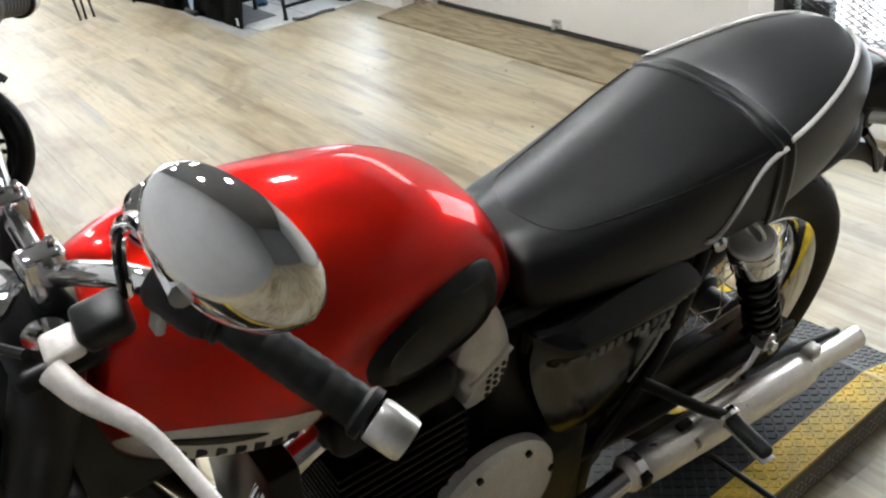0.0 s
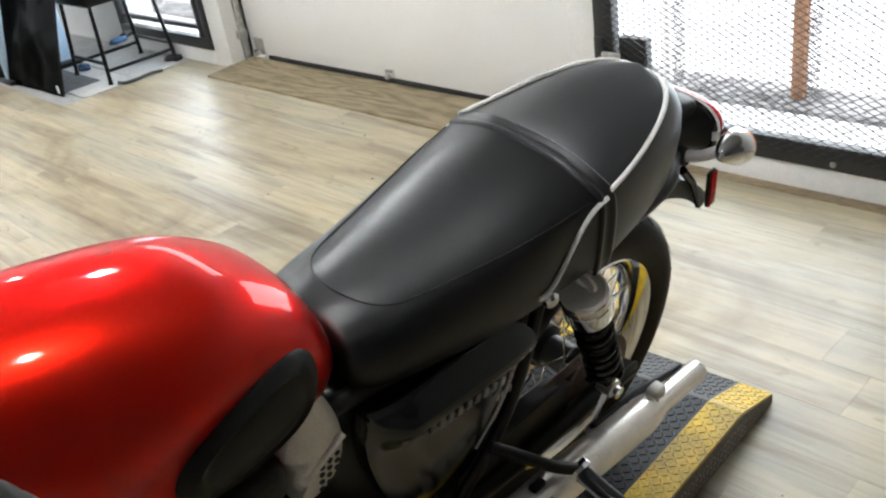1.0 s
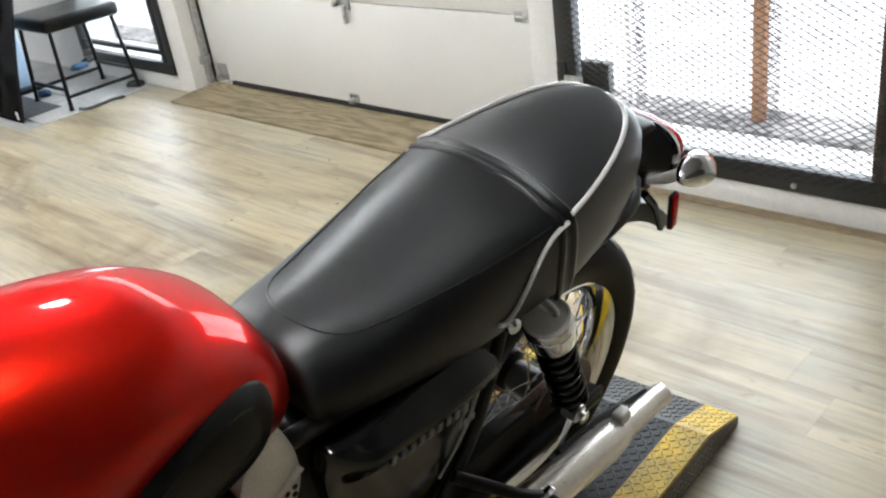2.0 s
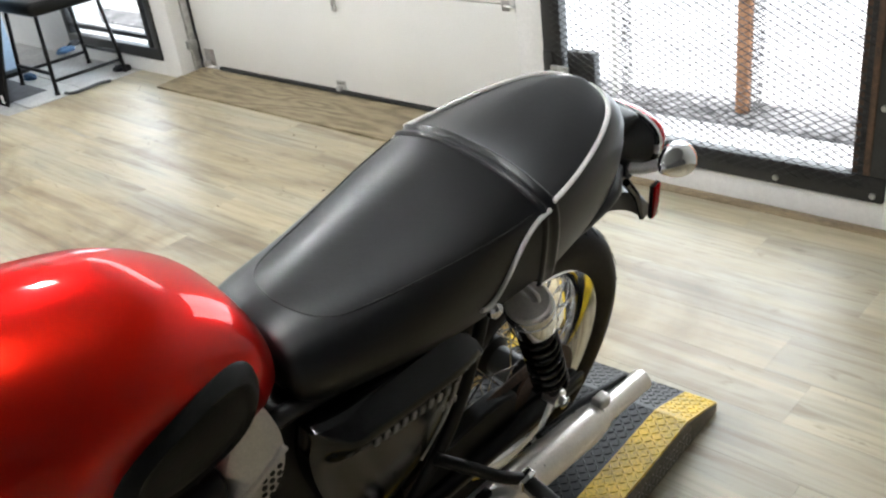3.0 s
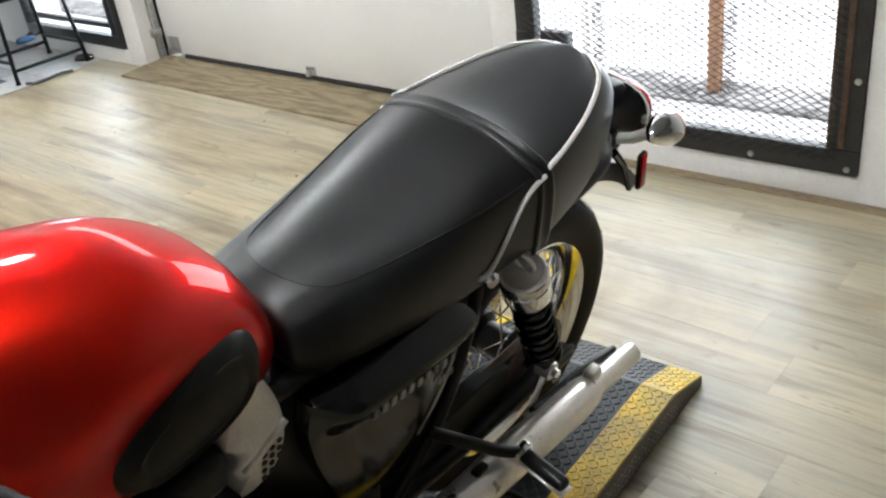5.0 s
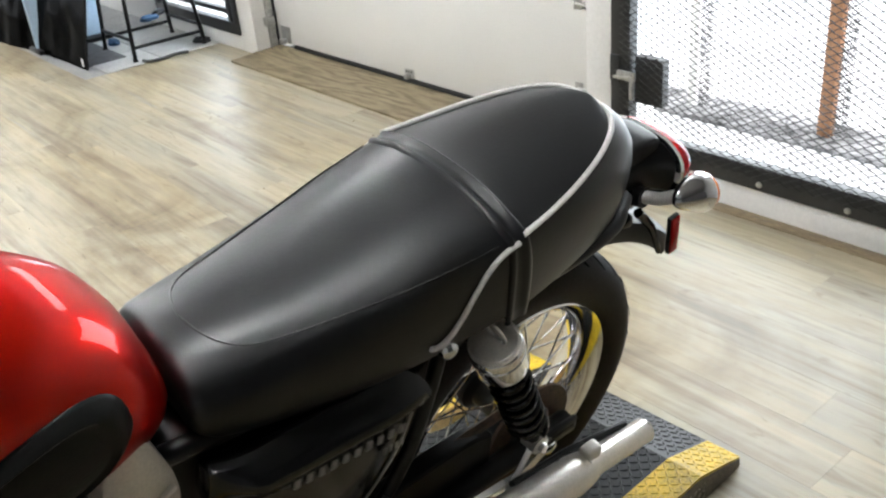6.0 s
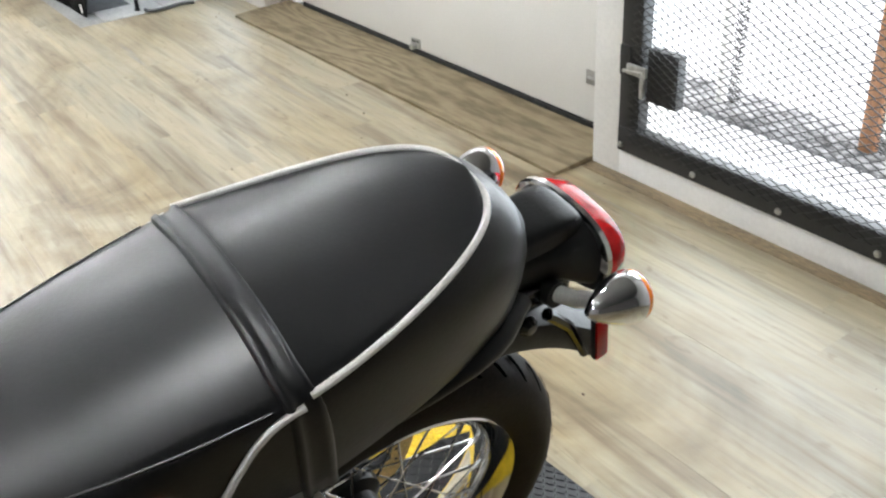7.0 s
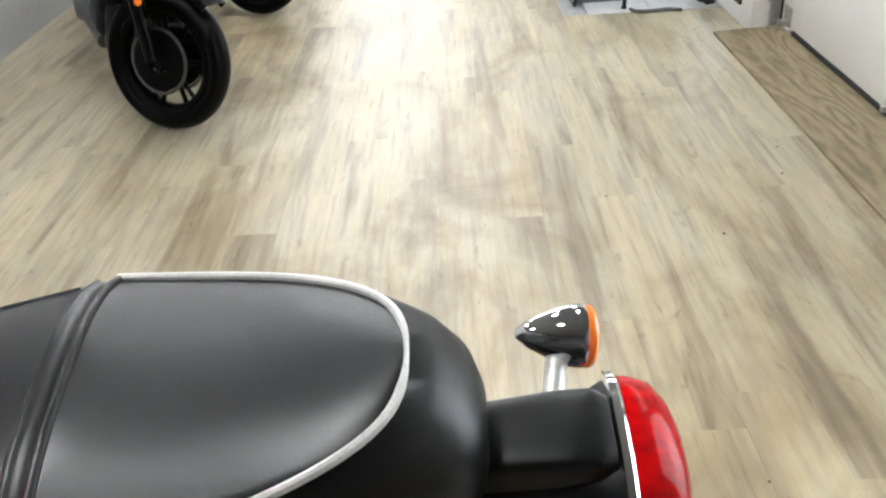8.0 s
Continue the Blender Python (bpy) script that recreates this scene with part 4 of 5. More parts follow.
# ---- front end ----
BARS = pose(0, -0.001, 0, 0.40, 0, 0)
bars = part("handlebar", tube(bmesh.new(), spline([(1.079, -0.410, 1.158), (1.141, -0.30, 1.210), (1.170, -0.23, 1.208), (1.195, -0.15, 1.17), (1.210, -0.07, 1.12), (1.212, 0, 1.112),
                                                   (1.210, 0.07, 1.12), (1.195, 0.15, 1.17), (1.170, 0.23, 1.208), (1.141, 0.30, 1.210), (1.079, 0.410, 1.158)], 60), 0.0112, 14), M["chrome"], bike, "chrome handlebar", m=BARS)
for sgn in (1, -1):
    g0, g1 = Vector((1.138, sgn * 0.300, 1.2090)), Vector((1.082, sgn * 0.404, 1.160))
    d = (g1 - g0).normalized()
    gm = Matrix.Translation(g0) @ d.to_track_quat('Z', 'Y').to_matrix().to_4x4()
    Lg = (g1 - g0).length
    prof = [(0.012, 0), (0.021, 0.001), (0.021, 0.006), (0.0165, 0.008)]
    for k in range(9):
        z = 0.012 + k * (Lg - 0.024) / 8
        prof += [(0.0168, z - 0.003), (0.0163, z - 0.0012), (0.0163, z + 0.0012), (0.0168, z + 0.003)]
    prof += [(0.0172, Lg - 0.010), (0.0205, Lg - 0.007), (0.0205, Lg), (0.012, Lg + 0.001)]
    part("grip", lathe(bmesh.new(), prof, 28, gm), M["rubber"], bars, "ribbed black rubber grip")
    part("bar_end", lathe(bmesh.new(), [(0.010, Lg), (0.0165, Lg + 0.003), (0.0175, Lg + 0.007), (0.0175, Lg + 0.028), (0.0155, Lg + 0.033), (0.007, Lg + 0.034), (0.006, Lg + 0.030), (0.0004, Lg + 0.030)], 28, gm), M["satin"], bars, "silver bar-end weight")
    # switch gear inboard of the grip
    s0 = Matrix.Translation(g0 - d * 0.028) @ d.to_track_quat('Z', 'Y').to_matrix().to_4x4()
    sw = part("switch_housing", lathe(bmesh.new(), [(0.014, -0.028), (0.022, -0.026), (0.025, -0.020), (0.026, 0.0), (0.025, 0.020), (0.022, 0.026), (0.014, 0.027)], 24, s0), M["black_satin"], bars, "black switch housing")
    part("switch_button", a_box(-0.009, 0.009, -0.012, 0.012, -0.004, 0.006, bevel=0.003), M["satin"] if sgn > 0 else M["red_lens"], sw, "rocker switch" if sgn > 0 else "red kill switch", m=Matrix.Translation(g0 - d * 0.028 + Vector((0.0, 0.012, 0.022))) @ pose(0, 0, 0, 22 * -sgn, 0, 0))
    part("switch_button", a_box(-0.012, 0.012, -0.008, 0.008, -0.004, 0.004, bevel=0.003), M["alloy"], sw, m=Matrix.Translation(g0 - d * 0.03 + Vector((0.024, 0, -0.012))) @ pose(0, 0, 0, 0, 70, 0))
    # lever on its perch
    P0 = Vector((1.205, sgn * 0.248, 1.203))
    pc = part("lever_perch", box(bmesh.new(), -0.018, 0.022, -0.017, 0.017, -0.013, 0.013, bevel=0.007, seg=3), M["black_satin"], bars, "black lever perch", m=Matrix.Translation(P0) @ pose(0, 0, 0, 18 * -sgn, 14, -12 * sgn))
    part("lever_root", a_box(0.020, 0.048, -0.008, 0.018, -0.008, 0.008, bevel=0.005, seg=3), M["cast"], pc, "silver lever root")
    lv = spline([(1.252, sgn * 0.262, 1.190), (1.240, sgn * 0.290, 1.178), (1.220, sgn * 0.318, 1.166), (1.208, sgn * 0.340, 1.150), (1.196, sgn * 0.385, 1.128), (1.188, sgn * 0.425, 1.112), (1.190, sgn * 0.440, 1.106)], 26)
    part("lever", tube(bmesh.new(), lv, [0.0105 - 0.0045 * min(1, i / 12) for i in range(24)] + [0.0075, 0.008], 12), M["cast"], bars, "silver hand lever")
    part("pivot_bolt", lathe(bmesh.new(), [(0.008, 0), (0.008, 0.005), (0.0004, 0.006)], 12, pose(1.248, sgn * 0.266, 1.199)), M["black_satin"], pc)
    part("cable", tube(bmesh.new(), spline([(1.262, sgn * 0.235, 1.190), (1.30, sgn * 0.17, 1.175), (1.315, sgn * 0.08, 1.10), (1.28, sgn * 0.05, 0.95), (1.18, sgn * 0.06, 0.80)], 24), 0.0042, 8), M["rubber"], bars, "black control cable")
    # mirror on its stem
    C = Vector((1.182, sgn * 0.478, 1.417))
    part("mirror_stem", tube(bmesh.new(), spline([(1.185, sgn * 0.245, 1.215), (1.186, sgn * 0.262, 1.26), (1.190, sgn * 0.31, 1.32), (1.195, sgn * 0.385, 1.375), tuple(C + Vector((0.028, 0.004 * sgn, -0.010)))], 20), 0.0055, 10), M["chrome"], bars, "chrome mirror stem")
    mm = Matrix.Translation(C) @ Vector((1, 0.42 * sgn, -0.22)).to_track_quat('Z', 'Y').to_matrix().to_4x4()
    mb = part("mirror", lathe(bmesh.new(), [(0.0435, -0.006), (0.0455, -0.002), (0.0455, 0.004), (0.0425, 0.010), (0.0365, 0.017), (0.026, 0.023), (0.014, 0.027), (0.0005, 0.028)], 44, mm), M["chrome"], bars, "round chrome rear-view mirror", smooth=1.0)
    part("glass", lathe(bmesh.new(), [(0.0005, -0.0065), (0.0425, -0.0065), (0.0425, -0.0045), (0.0005, -0.0045)], 44, mm), M["chrome"], mb)
    # handlebar clamp, fork leg
    part("bar_clamp", box(box(bmesh.new(), 1.190, 1.234, sgn * 0.05 - 0.014, sgn * 0.05 + 0.014, 1.060, 1.142, bevel=0.008, seg=3), 1.196, 1.204, sgn * 0.05 - 0.004, sgn * 0.05 + 0.004, 1.142, 1.150, bevel=0.002), M["chrome"], bike, "chrome handlebar clamp")
    part("fork_shroud", tube(bmesh.new(), [(1.238, sgn * 0.093, 1.055), (1.325, sgn * 0.093, 0.825)], 0.033, 20), M["black_satin"], bike, "black fork shroud")
    fork = part("fork_leg", tube(bmesh.new(), [(1.235, sgn * 0.093, 1.085), (1.235, sgn * 0.093, 1.07), (1.36, sgn * 0.093, 0.74)], 0.0205, 20), M["chrome"], bike, "chrome fork tube")
    part("slider", tube(bmesh.new(), [(1.355, sgn * 0.093, 0.75), (1.36, sgn * 0.093, 0.735), (1.485, sgn * 0.093, 0.36), (1.50, sgn * 0.093, 0.305)], [0.027, 0.029, 0.029, 0.024], 20), M["black_satin"], fork, "black fork slider")
    part("gaiter", lathe(bmesh.new(), [(0.026 + 0.006 * (k % 2), k * 0.014) for k in range(15)], 20, Matrix.Translation((1.285, sgn * 0.093, 0.935)) @ Vector((0.125, 0, -0.335)).to_track_quat('Z', 'Y').to_matrix().to_4x4()), M["rubber"], fork, "black ribbed fork gaiter")
    part("indicator", lathe(bmesh.new(), [(0.0005, -0.07), (0.020, -0.060), (0.034, -0.030), (0.041, 0.0), (0.036, 0.016), (0.0005, 0.022)], 28, pose(1.33, sgn * 0.20, 0.90) @ pose(0, 0, 0, 0, 90, 0)), M["chrome"], bike, "chrome bullet indicator")
    part("clock", lathe(bmesh.new(), [(0.0005, -0.03), (0.035, -0.028), (0.042, -0.012), (0.042, 0.014), (0.038, 0.016), (0.036, 0.010), (0.0005, 0.010)], 32, pose(1.275, sgn * 0.052, 1.135) @ pose(0, 0, 0, 0, -38, 0)), M["chrome"], bike, "chrome cased instrument clock")
part("top_yoke", a_box(1.19, 1.275, -0.125, 0.125, 1.045, 1.072, bevel=0.012, seg=3), M["black_satin"], bike, "black top yoke")
part("lower_yoke", a_box(1.255, 1.335, -0.125, 0.125, 0.86, 0.895, bevel=0.012, seg=3), M["black_satin"], bike)
# added block, not a known part: keeps the gap between fork and tank dark
part("wiring_cowl", a_box(1.13, 1.30, -0.075, 0.075, 0.78, 1.03, bevel=0.03, seg=3), M["black_satin"], bike, "black filler block behind the headlamp, added to darken the gap")
part("oil_cooler", a_box(1.03, 1.075, -0.125, 0.125, 0.44, 0.76, bevel=0.008), M["black_satin"], bike, "black oil cooler")
part("headstock", tube(bmesh.new(), [(1.205, 0, 1.045), (1.275, 0, 0.87)], 0.036, 20), M["black_satin"], bike)
part("brake_reservoir", lathe(bmesh.new(), [(0.022, 0), (0.024, 0.004), (0.024, 0.035), (0.027, 0.037), (0.027, 0.045), (0.0005, 0.046)], 24, pose(1.21, -0.225, 1.225)), M["black_satin"], bars, "black brake fluid reservoir")
hl = part("headlamp", lathe(bmesh.new(), [(0.0005, -0.11), (0.045, -0.10), (0.078, -0.06), (0.090, 0.0), (0.090, 0.02)], 40, pose(1.40, 0, 0.93) @ pose(0, 0, 0, 0, 90, 0)), M["black_gloss"], bike, "round black headlamp with chrome rim")
part("headlamp_rim", lathe(bmesh.new(), [(0.090, 0.018), (0.096, 0.022), (0.096, 0.034), (0.088, 0.040), (0.084, 0.036)], 40, pose(1.40, 0, 0.93) @ pose(0, 0, 0, 0, 90, 0)), M["chrome"], hl)
front = spoked_wheel("front_wheel", Vector((1.495, 0, 0.332)), 0.330, 1.09, 0.050)
rings = []
for i in range(30):
    a = radians(30 + 130 * i / 29)
    rings.append([(1.495 + (0.352 + dr) * math.cos(a), y, 0.332 + (0.352 + dr) * math.sin(a)) for y, dr in ((-0.062, -0.02), (-0.060, 0.002), (0, 0.014), (0.060, 0.002), (0.062, -0.02), (0.058, -0.02), (0.055, 0.0), (0, 0.010), (-0.055, 0.0), (-0.058, -0.02))])
part("front_mudguard", loft(bmesh.new(), rings), M["red"], bike, "red front mudguard", smooth=0.7)
part("backbone", tube(bmesh.new(), [(1.21, 0, 0.99), (1.0, 0, 0.90), (0.70, 0, 0.80)], 0.028, 14), M["black_satin"], bike)
for sgn in (1, -1):
    part("down_tube", tube(bmesh.new(), spline([(1.255, 0.02 * sgn, 0.90), (1.12, 0.07 * sgn, 0.55), (1.04, 0.10 * sgn, 0.25), (0.90, 0.11 * sgn, 0.17), (0.55, 0.11 * sgn, 0.18), (0.50, 0.11 * sgn, 0.36)], 24), 0.016, 12), M["black_satin"], bike)

# ---- lift platform under the motorcycle ----
H = 0.08
plat = thing("motorcycle_lift", pose(-0.44, 0.0465, 0) @ pose(0, 0, 0, 0, 0, 2.7) @ pose(0.44, -0.0465, 0), "black chequer-plate lift platform with yellow edges on the floor", "motorcycle lift")
YL, YR, XK, XE, XF = 0.047, -0.60, -0.476, -0.635, 1.95
bm = loft(bmesh.new(), [[(XF, y, 0.0), (XF, y, H), (XK, y, H), (XE, y, 0.030), (XE, y, 0.0)] for y in (YL - 0.002, YR + 0.002)])
part("deck", bm, M["plate"], plat, "black chequer plate deck", smooth=0.3)
for y0, y1 in ((YL + 0.0, YL - 0.085), (YR, YR + 0.085)):
    bm = loft(bmesh.new(), [[(XF, y, H + 0.001), (XK, y, H + 0.001), (XE, y, 0.031), (XE, y, 0.026), (XK, y, H - 0.006), (XF, y, H - 0.006)] for y in (y0, y1)])
    part("edge_stripe", bm, M["yellow"], plat, "yellow painted edge", smooth=0.3)
for y0, y1 in ((YL, YL - 0.004), (YR, YR + 0.004)):
    bm = loft(bmesh.new(), [[(XF, y, 0.002), (XF, y, H - 0.007), (XK, y, H - 0.007), (XE, y, 0.025), (XE, y, 0.002)] for y in (y0 + (0.001 if y0 > y1 else -0.001), y1)])
    part("side_skirt", bm, M["skirt"], plat, "bare metal chequer plate side", smooth=0.3)


def lug(bm, m, L=0.0185, W=0.0044, h=0.0018):
    """One raised lens-shaped bar of the chequer plate."""
    base = [(-L / 2, 0, 0), (0, -W / 2, 0), (L / 2, 0, 0), (0, W / 2, 0)]
    top = [(-L / 2 * 0.6, 0, h), (0, -W / 4, h), (L / 2 * 0.6, 0, h), (0, W / 4, h)]
    b = [bm.verts.new(m @ Vector(p)) for p in base]
    t = [bm.verts.new(m @ Vector(p)) for p in top]
    bm.faces.new(t)
    for i in range(4):
        bm.faces.new((b[i], b[(i + 1) % 4], t[(i + 1) % 4], t[i]))


def chequer(place, u0, u1, v0, v1, step=0.0168):
    bm = bmesh.new()
    nu, nv = int((u1 - u0) / step), int((v1 - v0) / step)
    for i in range(nu):
        for j in range(nv):
            lug(bm, place @ Matrix.Translation((u0 + (i + 0.5) * step, v0 + (j + 0.5) * step, 0)) @ pose(0, 0, 0, 0, 0, 45 if (i + j) % 2 else -45))
    return bm


slope = math.degrees(math.atan2(H - 0.030, XK - XE))
L = math.hypot(H - 0.030, XK - XE)
ramp_m = pose(XK, 0, H) @ pose(0, 0, 0, 0, -slope, 0)
for nm, y0, y1, mt, lift in (("edge_tread", YL - 0.085, YL, "yellow", 0.0012), ("deck_tread", YR + 0.085, YL - 0.085, "plate", 0.0), ("edge_tread", YR, YR + 0.085, "yellow", 0.0012)):
    tagged(part(nm, chequer(pose(0, 0, H + lift), XK, 1.2, y0, y1), M[mt], plat, smooth=0), kind="stuff")
    tagged(part(nm, chequer(ramp_m @ pose(0, 0, lift), -L, 0, y0, y1), M[mt], plat, smooth=0), kind="stuff")
tagged(part("side_tread", chequer(pose(0, YL + 0.001, 0) @ pose(0, 0, 0, -90, 0, 0) @ Matrix.Diagonal((1, -1, 1, 1)), XK - 0.02, 1.2, 0.006, 0.072, 0.0165), M["plate_side"], plat, smooth=0), kind="stuff")

# ---- mesh gate in the white wall ----
GX, G0, G1, GT = -1.755, -1.280, 0.035, 2.08
gate = thing("mesh_gate", pose(0, 0, 0), "black steel gate with expanded metal mesh, closed", "gate")
FW = 0.088
part("bottom_rail", a_box(GX - 0.03, GX + 0.02, G0, G1, 0.097, 0.097 + FW, bevel=0.004), M["gate_paint"], gate)
part("top_rail", a_box(GX - 0.03, GX + 0.02, G0, G1, GT - FW, GT, bevel=0.004), M["gate_paint"], gate)
part("stile", a_box(GX - 0.03, GX + 0.018, G0, G0 + FW, 0.097 + FW, GT - FW, bevel=0.004), M["gate_paint"], gate)
part("stile", a_box(GX - 0.03, GX + 0.018, G1 - FW, G1, 0.097 + FW, GT - FW, bevel=0.004), M["gate_paint"], gate)
# inner angle that holds the mesh
part("mesh_clip", a_box(GX - 0.034, GX + 0.004, G1 - FW - 0.022, G1 - FW - 0.001, 0.18, GT - FW, bevel=0.003), M["rust"], gate, "rust-browned angle")
part("stile_strip", a_box(GX + 0.018, GX + 0.023, G1 - FW + 0.020, G1 - FW + 0.042, 0.19, GT - FW, bevel=0.002), M["rust"], gate, "rust-browned flat strip")
for y, z in ((G0 + 0.016, 0.121), (-0.950, 0.121), (-0.631, 0.121), (-0.318, 0.121), (G1 - 0.032, 0.121), (G1 - 0.022, 0.42), (G1 - 0.022, 0.85), (G0 + 0.02, 0.43), (G0 + 0.02, 0.85)):
    part("bolt", lathe(bmesh.new(), [(0.011, 0), (0.011, 0.003), (0.008, 0.007), (0.0004, 0.008)], 14, pose(GX + 0.0195, y, z) @ pose(0, 0, 0, 0, 90, 0)), M["steel"], gate, "steel bolt head")


def expanded(y0, y1, z0, z1, x, py=0.047, pz=0.0128, r=0.0016):
    """Expanded metal: zigzag strands that touch one another at the knots."""
    bm = bmesh.new()
    rows_n, cols_n = int((z1 - z0) / pz), int((y1 - y0) / py * 2)
    for i in range(rows_n):
        zc = z0 + (i + 0.5) * pz
        ring = []
        for j in range(cols_n + 1):
            up = pz / 2 * (1 if (i + j) % 2 else -1)
            y, z = y0 + j * py / 2, zc + up
            dx = 0.003 * (1 if (i + j) % 2 else -1)
            ring.append([(x + dx - r * 0.8, y, z - r), (x + dx + r * 0.8, y, z - r), (x + dx + r * 0.8, y, z + r), (x + dx - r * 0.8, y, z + r)])
        loft(bm, ring, True, False)
    return bm


tagged(part("mesh_panel", expanded(G0 + 0.050, G1 - FW + 0.025, 0.137, GT - 0.045, GX + 0.0245), M["mesh"], gate, "black expanded metal mesh", smooth=0), kind="stuff")
# lock plate and latch
lock = part("lock_plate", a_box(GX - 0.028, GX + 0.010, -1.172, -1.048, 0.298, 0.474, bevel=0.003), M["gate_paint"], gate, "black steel lock plate")
part("latch", box(box(bmesh.new(), GX + 0.030, GX + 0.044, -1.232, -1.150, 0.385, 0.420, bevel=0.004), GX + 0.030, GX + 0.046, -1.172, -1.156, 0.315, 0.400, bevel=0.005), M["steel"], lock, "bright latch handle")
part("latch_post", tube(bmesh.new(), [(GX + 0.042, -1.245, 0.392), (GX + 0.042, -1.165, 0.402), (GX + 0.042, -1.160, 0.33)], 0.006, 10), M["steel"], lock)
part("keep", a_box(GX + 0.018, GX + 0.030, G0 + 0.006, G0 + 0.05, 0.37, 0.47, bevel=0.003), M["gate_paint"], lock)

# ---- outside the gate: posts with mesh, ledge ----
for y in (-1.355, -0.745, -0.115, 0.50):
    t = thing("timber_post", pose(-2.36, y, 0.06), ("pale painted post" if y < -1.0 else "weathered reddish timber post") + " with mesh strip outside the gate", "post", "timber posts outside")
    part("board", a_box(-0.02, 0.02, -0.012 if y < -1.0 else -0.025, 0.012 if y < -1.0 else 0.027, 0.0, 2.6, bevel=0.003), M["white_wall"] if y < -1.0 else M["wood_post"], t)
    part("foot", a_box(-0.05, 0.035, -0.04, 0.06, 0.0, 0.014, bevel=0.003), M["steel"], t)
    tagged(part("mesh_strip", expanded(0.028, 0.090, 0.0, 2.6, 0.0, 0.022, 0.0085, 0.0016), M["mesh"], t, smooth=0), kind="stuff")
t = thing("outer_sill", pose(0, 0, 0), "grey concrete sill strip beneath the outer posts", "sill", kind="structure")
part("sill_body", a_box(-2.50, -2.24, -11, 4, 0.05, 0.075, bevel=0.01), M["sill"], t)

# ---- garage door hardware ----
for y, z in ((-2.735, 0.070), (-2.735, 0.575), (-1.50, 0.575)):
    h = part("hinge", box(box(bmesh.new(), DOOR_X, DOOR_X + 0.006, y - 0.035, y + 0.035, z - 0.012, z + 0.035, bevel=0.002), DOOR_X + 0.004, DOOR_X + 0.035, y - 0.012, y + 0.012, z - 0.012, z + 0.012, bevel=0.004), M["steel"], gd, "galvanised hinge")
    for dy in (-0.02, 0, 0.02):
        part("rivet", lathe(bmesh.new(), [(0.0055, 0), (0.0055, 0.001), (0.0004, 0.0012)], 10, pose(DOOR_X + 0.0062, y + dy, z + 0.022) @ pose(0, 0, 0, 0, 90, 0)), M["black_satin"], h)
part("lock_handle", box(box(bmesh.new(), DOOR_X, DOOR_X + 0.010, -2.70, -2.64, 0.545, 0.60, bevel=0.004), DOOR_X + 0.010, DOOR_X + 0.030, -2.682, -2.660, 0.48, 0.575, bevel=0.006), M["steel"], gd, "steel hasp")
for y in (-3.92, -1.437):
    part("bottom_bracket", box(box(bmesh.new(), DOOR_X, DOOR_X + 0.007, y - 0.035, y + 0.055, 0.055, 0.155, bevel=0.002), DOOR_X + 0.005, DOOR_X + 0.045, y - 0.02, y + 0.02, 0.055, 0.085, bevel=0.004), M["steel"], gd, "galvanised corner bracket")
tr = thing("door_track", pose(0, 0, 0), "galvanised steel garage door track", "door track", kind="structure")
for y0, y1 in ((-4.018, -3.995), (-1.432, -1.413)):
    part("track", box(box(bmesh.new(), DOOR_X + 0.008, DOOR_X + 0.060, y0, y0 + 0.003, 0.03, 2.4), DOOR_X + 0.057, DOOR_X + 0.060, y0, y1, 0.03, 2.4), M["steel"], tr)
    for z in (0.16, 0.75, 1.5):
        part("track_clip", a_box(DOOR_X + 0.02, DOOR_X + 0.08, y0 - 0.001, y1 + 0.012, z, z + 0.05, bevel=0.003), M["steel"], tr)
# black strip that fills the gap between door and jamb
tagged(part("jamb_gap", a_box(DOOR_X - 0.03, DOOR_X + 0.006, -4.019, -4.0, 0.03, 2.4), M["seal"]), "black strip in the gap beside the garage door", "door seal", kind="structure")

# ---- small meshed window beyond the garage door ----
win = tagged(new("window_1"), "black framed window with expanded metal mesh, bright outside", "window", kind="structure")
WY0, WY1, WZ0, WZ1 = -5.36, -4.19, 0.095, 1.40
for y0, y1, z0, z1 in ((WY0, WY1, WZ0, WZ0 + 0.07), (WY0, WY1, WZ1 - 0.06, WZ1), (WY0, WY0 + 0.055, WZ0 + 0.07, WZ1 - 0.06), (WY1 - 0.055, WY1, WZ0 + 0.07, WZ1 - 0.06)):
    part("window_frame", a_box(WALL - 0.04, WALL + 0.014, y0, y1, z0, z1, bevel=0.004), M["gate_paint"], win)
part("inner_frame", a_box(WALL - 0.03, WALL + 0.004, WY1 - 0.135, WY1 - 0.10, WZ0 + 0.07, WZ1 - 0.06, bevel=0.003), M["gate_paint"], win)
part("inner_frame", a_box(WALL - 0.028, WALL + 0.003, WY0 + 0.06, WY1 - 0.10, WZ0 + 0.115, WZ0 + 0.145, bevel=0.003), M["gate_paint"], win)
tagged(part("mesh_panel", expanded(WY0 + 0.05, WY1 - 0.05, WZ0 + 0.07, WZ1 - 0.05, WALL - 0.012, 0.035, 0.0095, 0.0012), M["mesh"], win, smooth=0), kind="stuff")

# ---- shop window at the far end ----
w2 = tagged(new("window_2"), "tall bright shop window at the far end", "window", kind="structure")
for x0, x1, z0, z1 in ((-0.5, -0.44, 0.1, 2.9), (1.34, 1.4, 0.1, 2.9), (0.42, 0.48, 0.16, 2.84), (-0.44, 1.34, 0.1, 0.16), (-0.44, 1.34, 2.84, 2.9)):
    part("window_frame", a_box(x0, x1, -8.68, -8.62, z0, z1, bevel=0.006), M["steel"], w2)

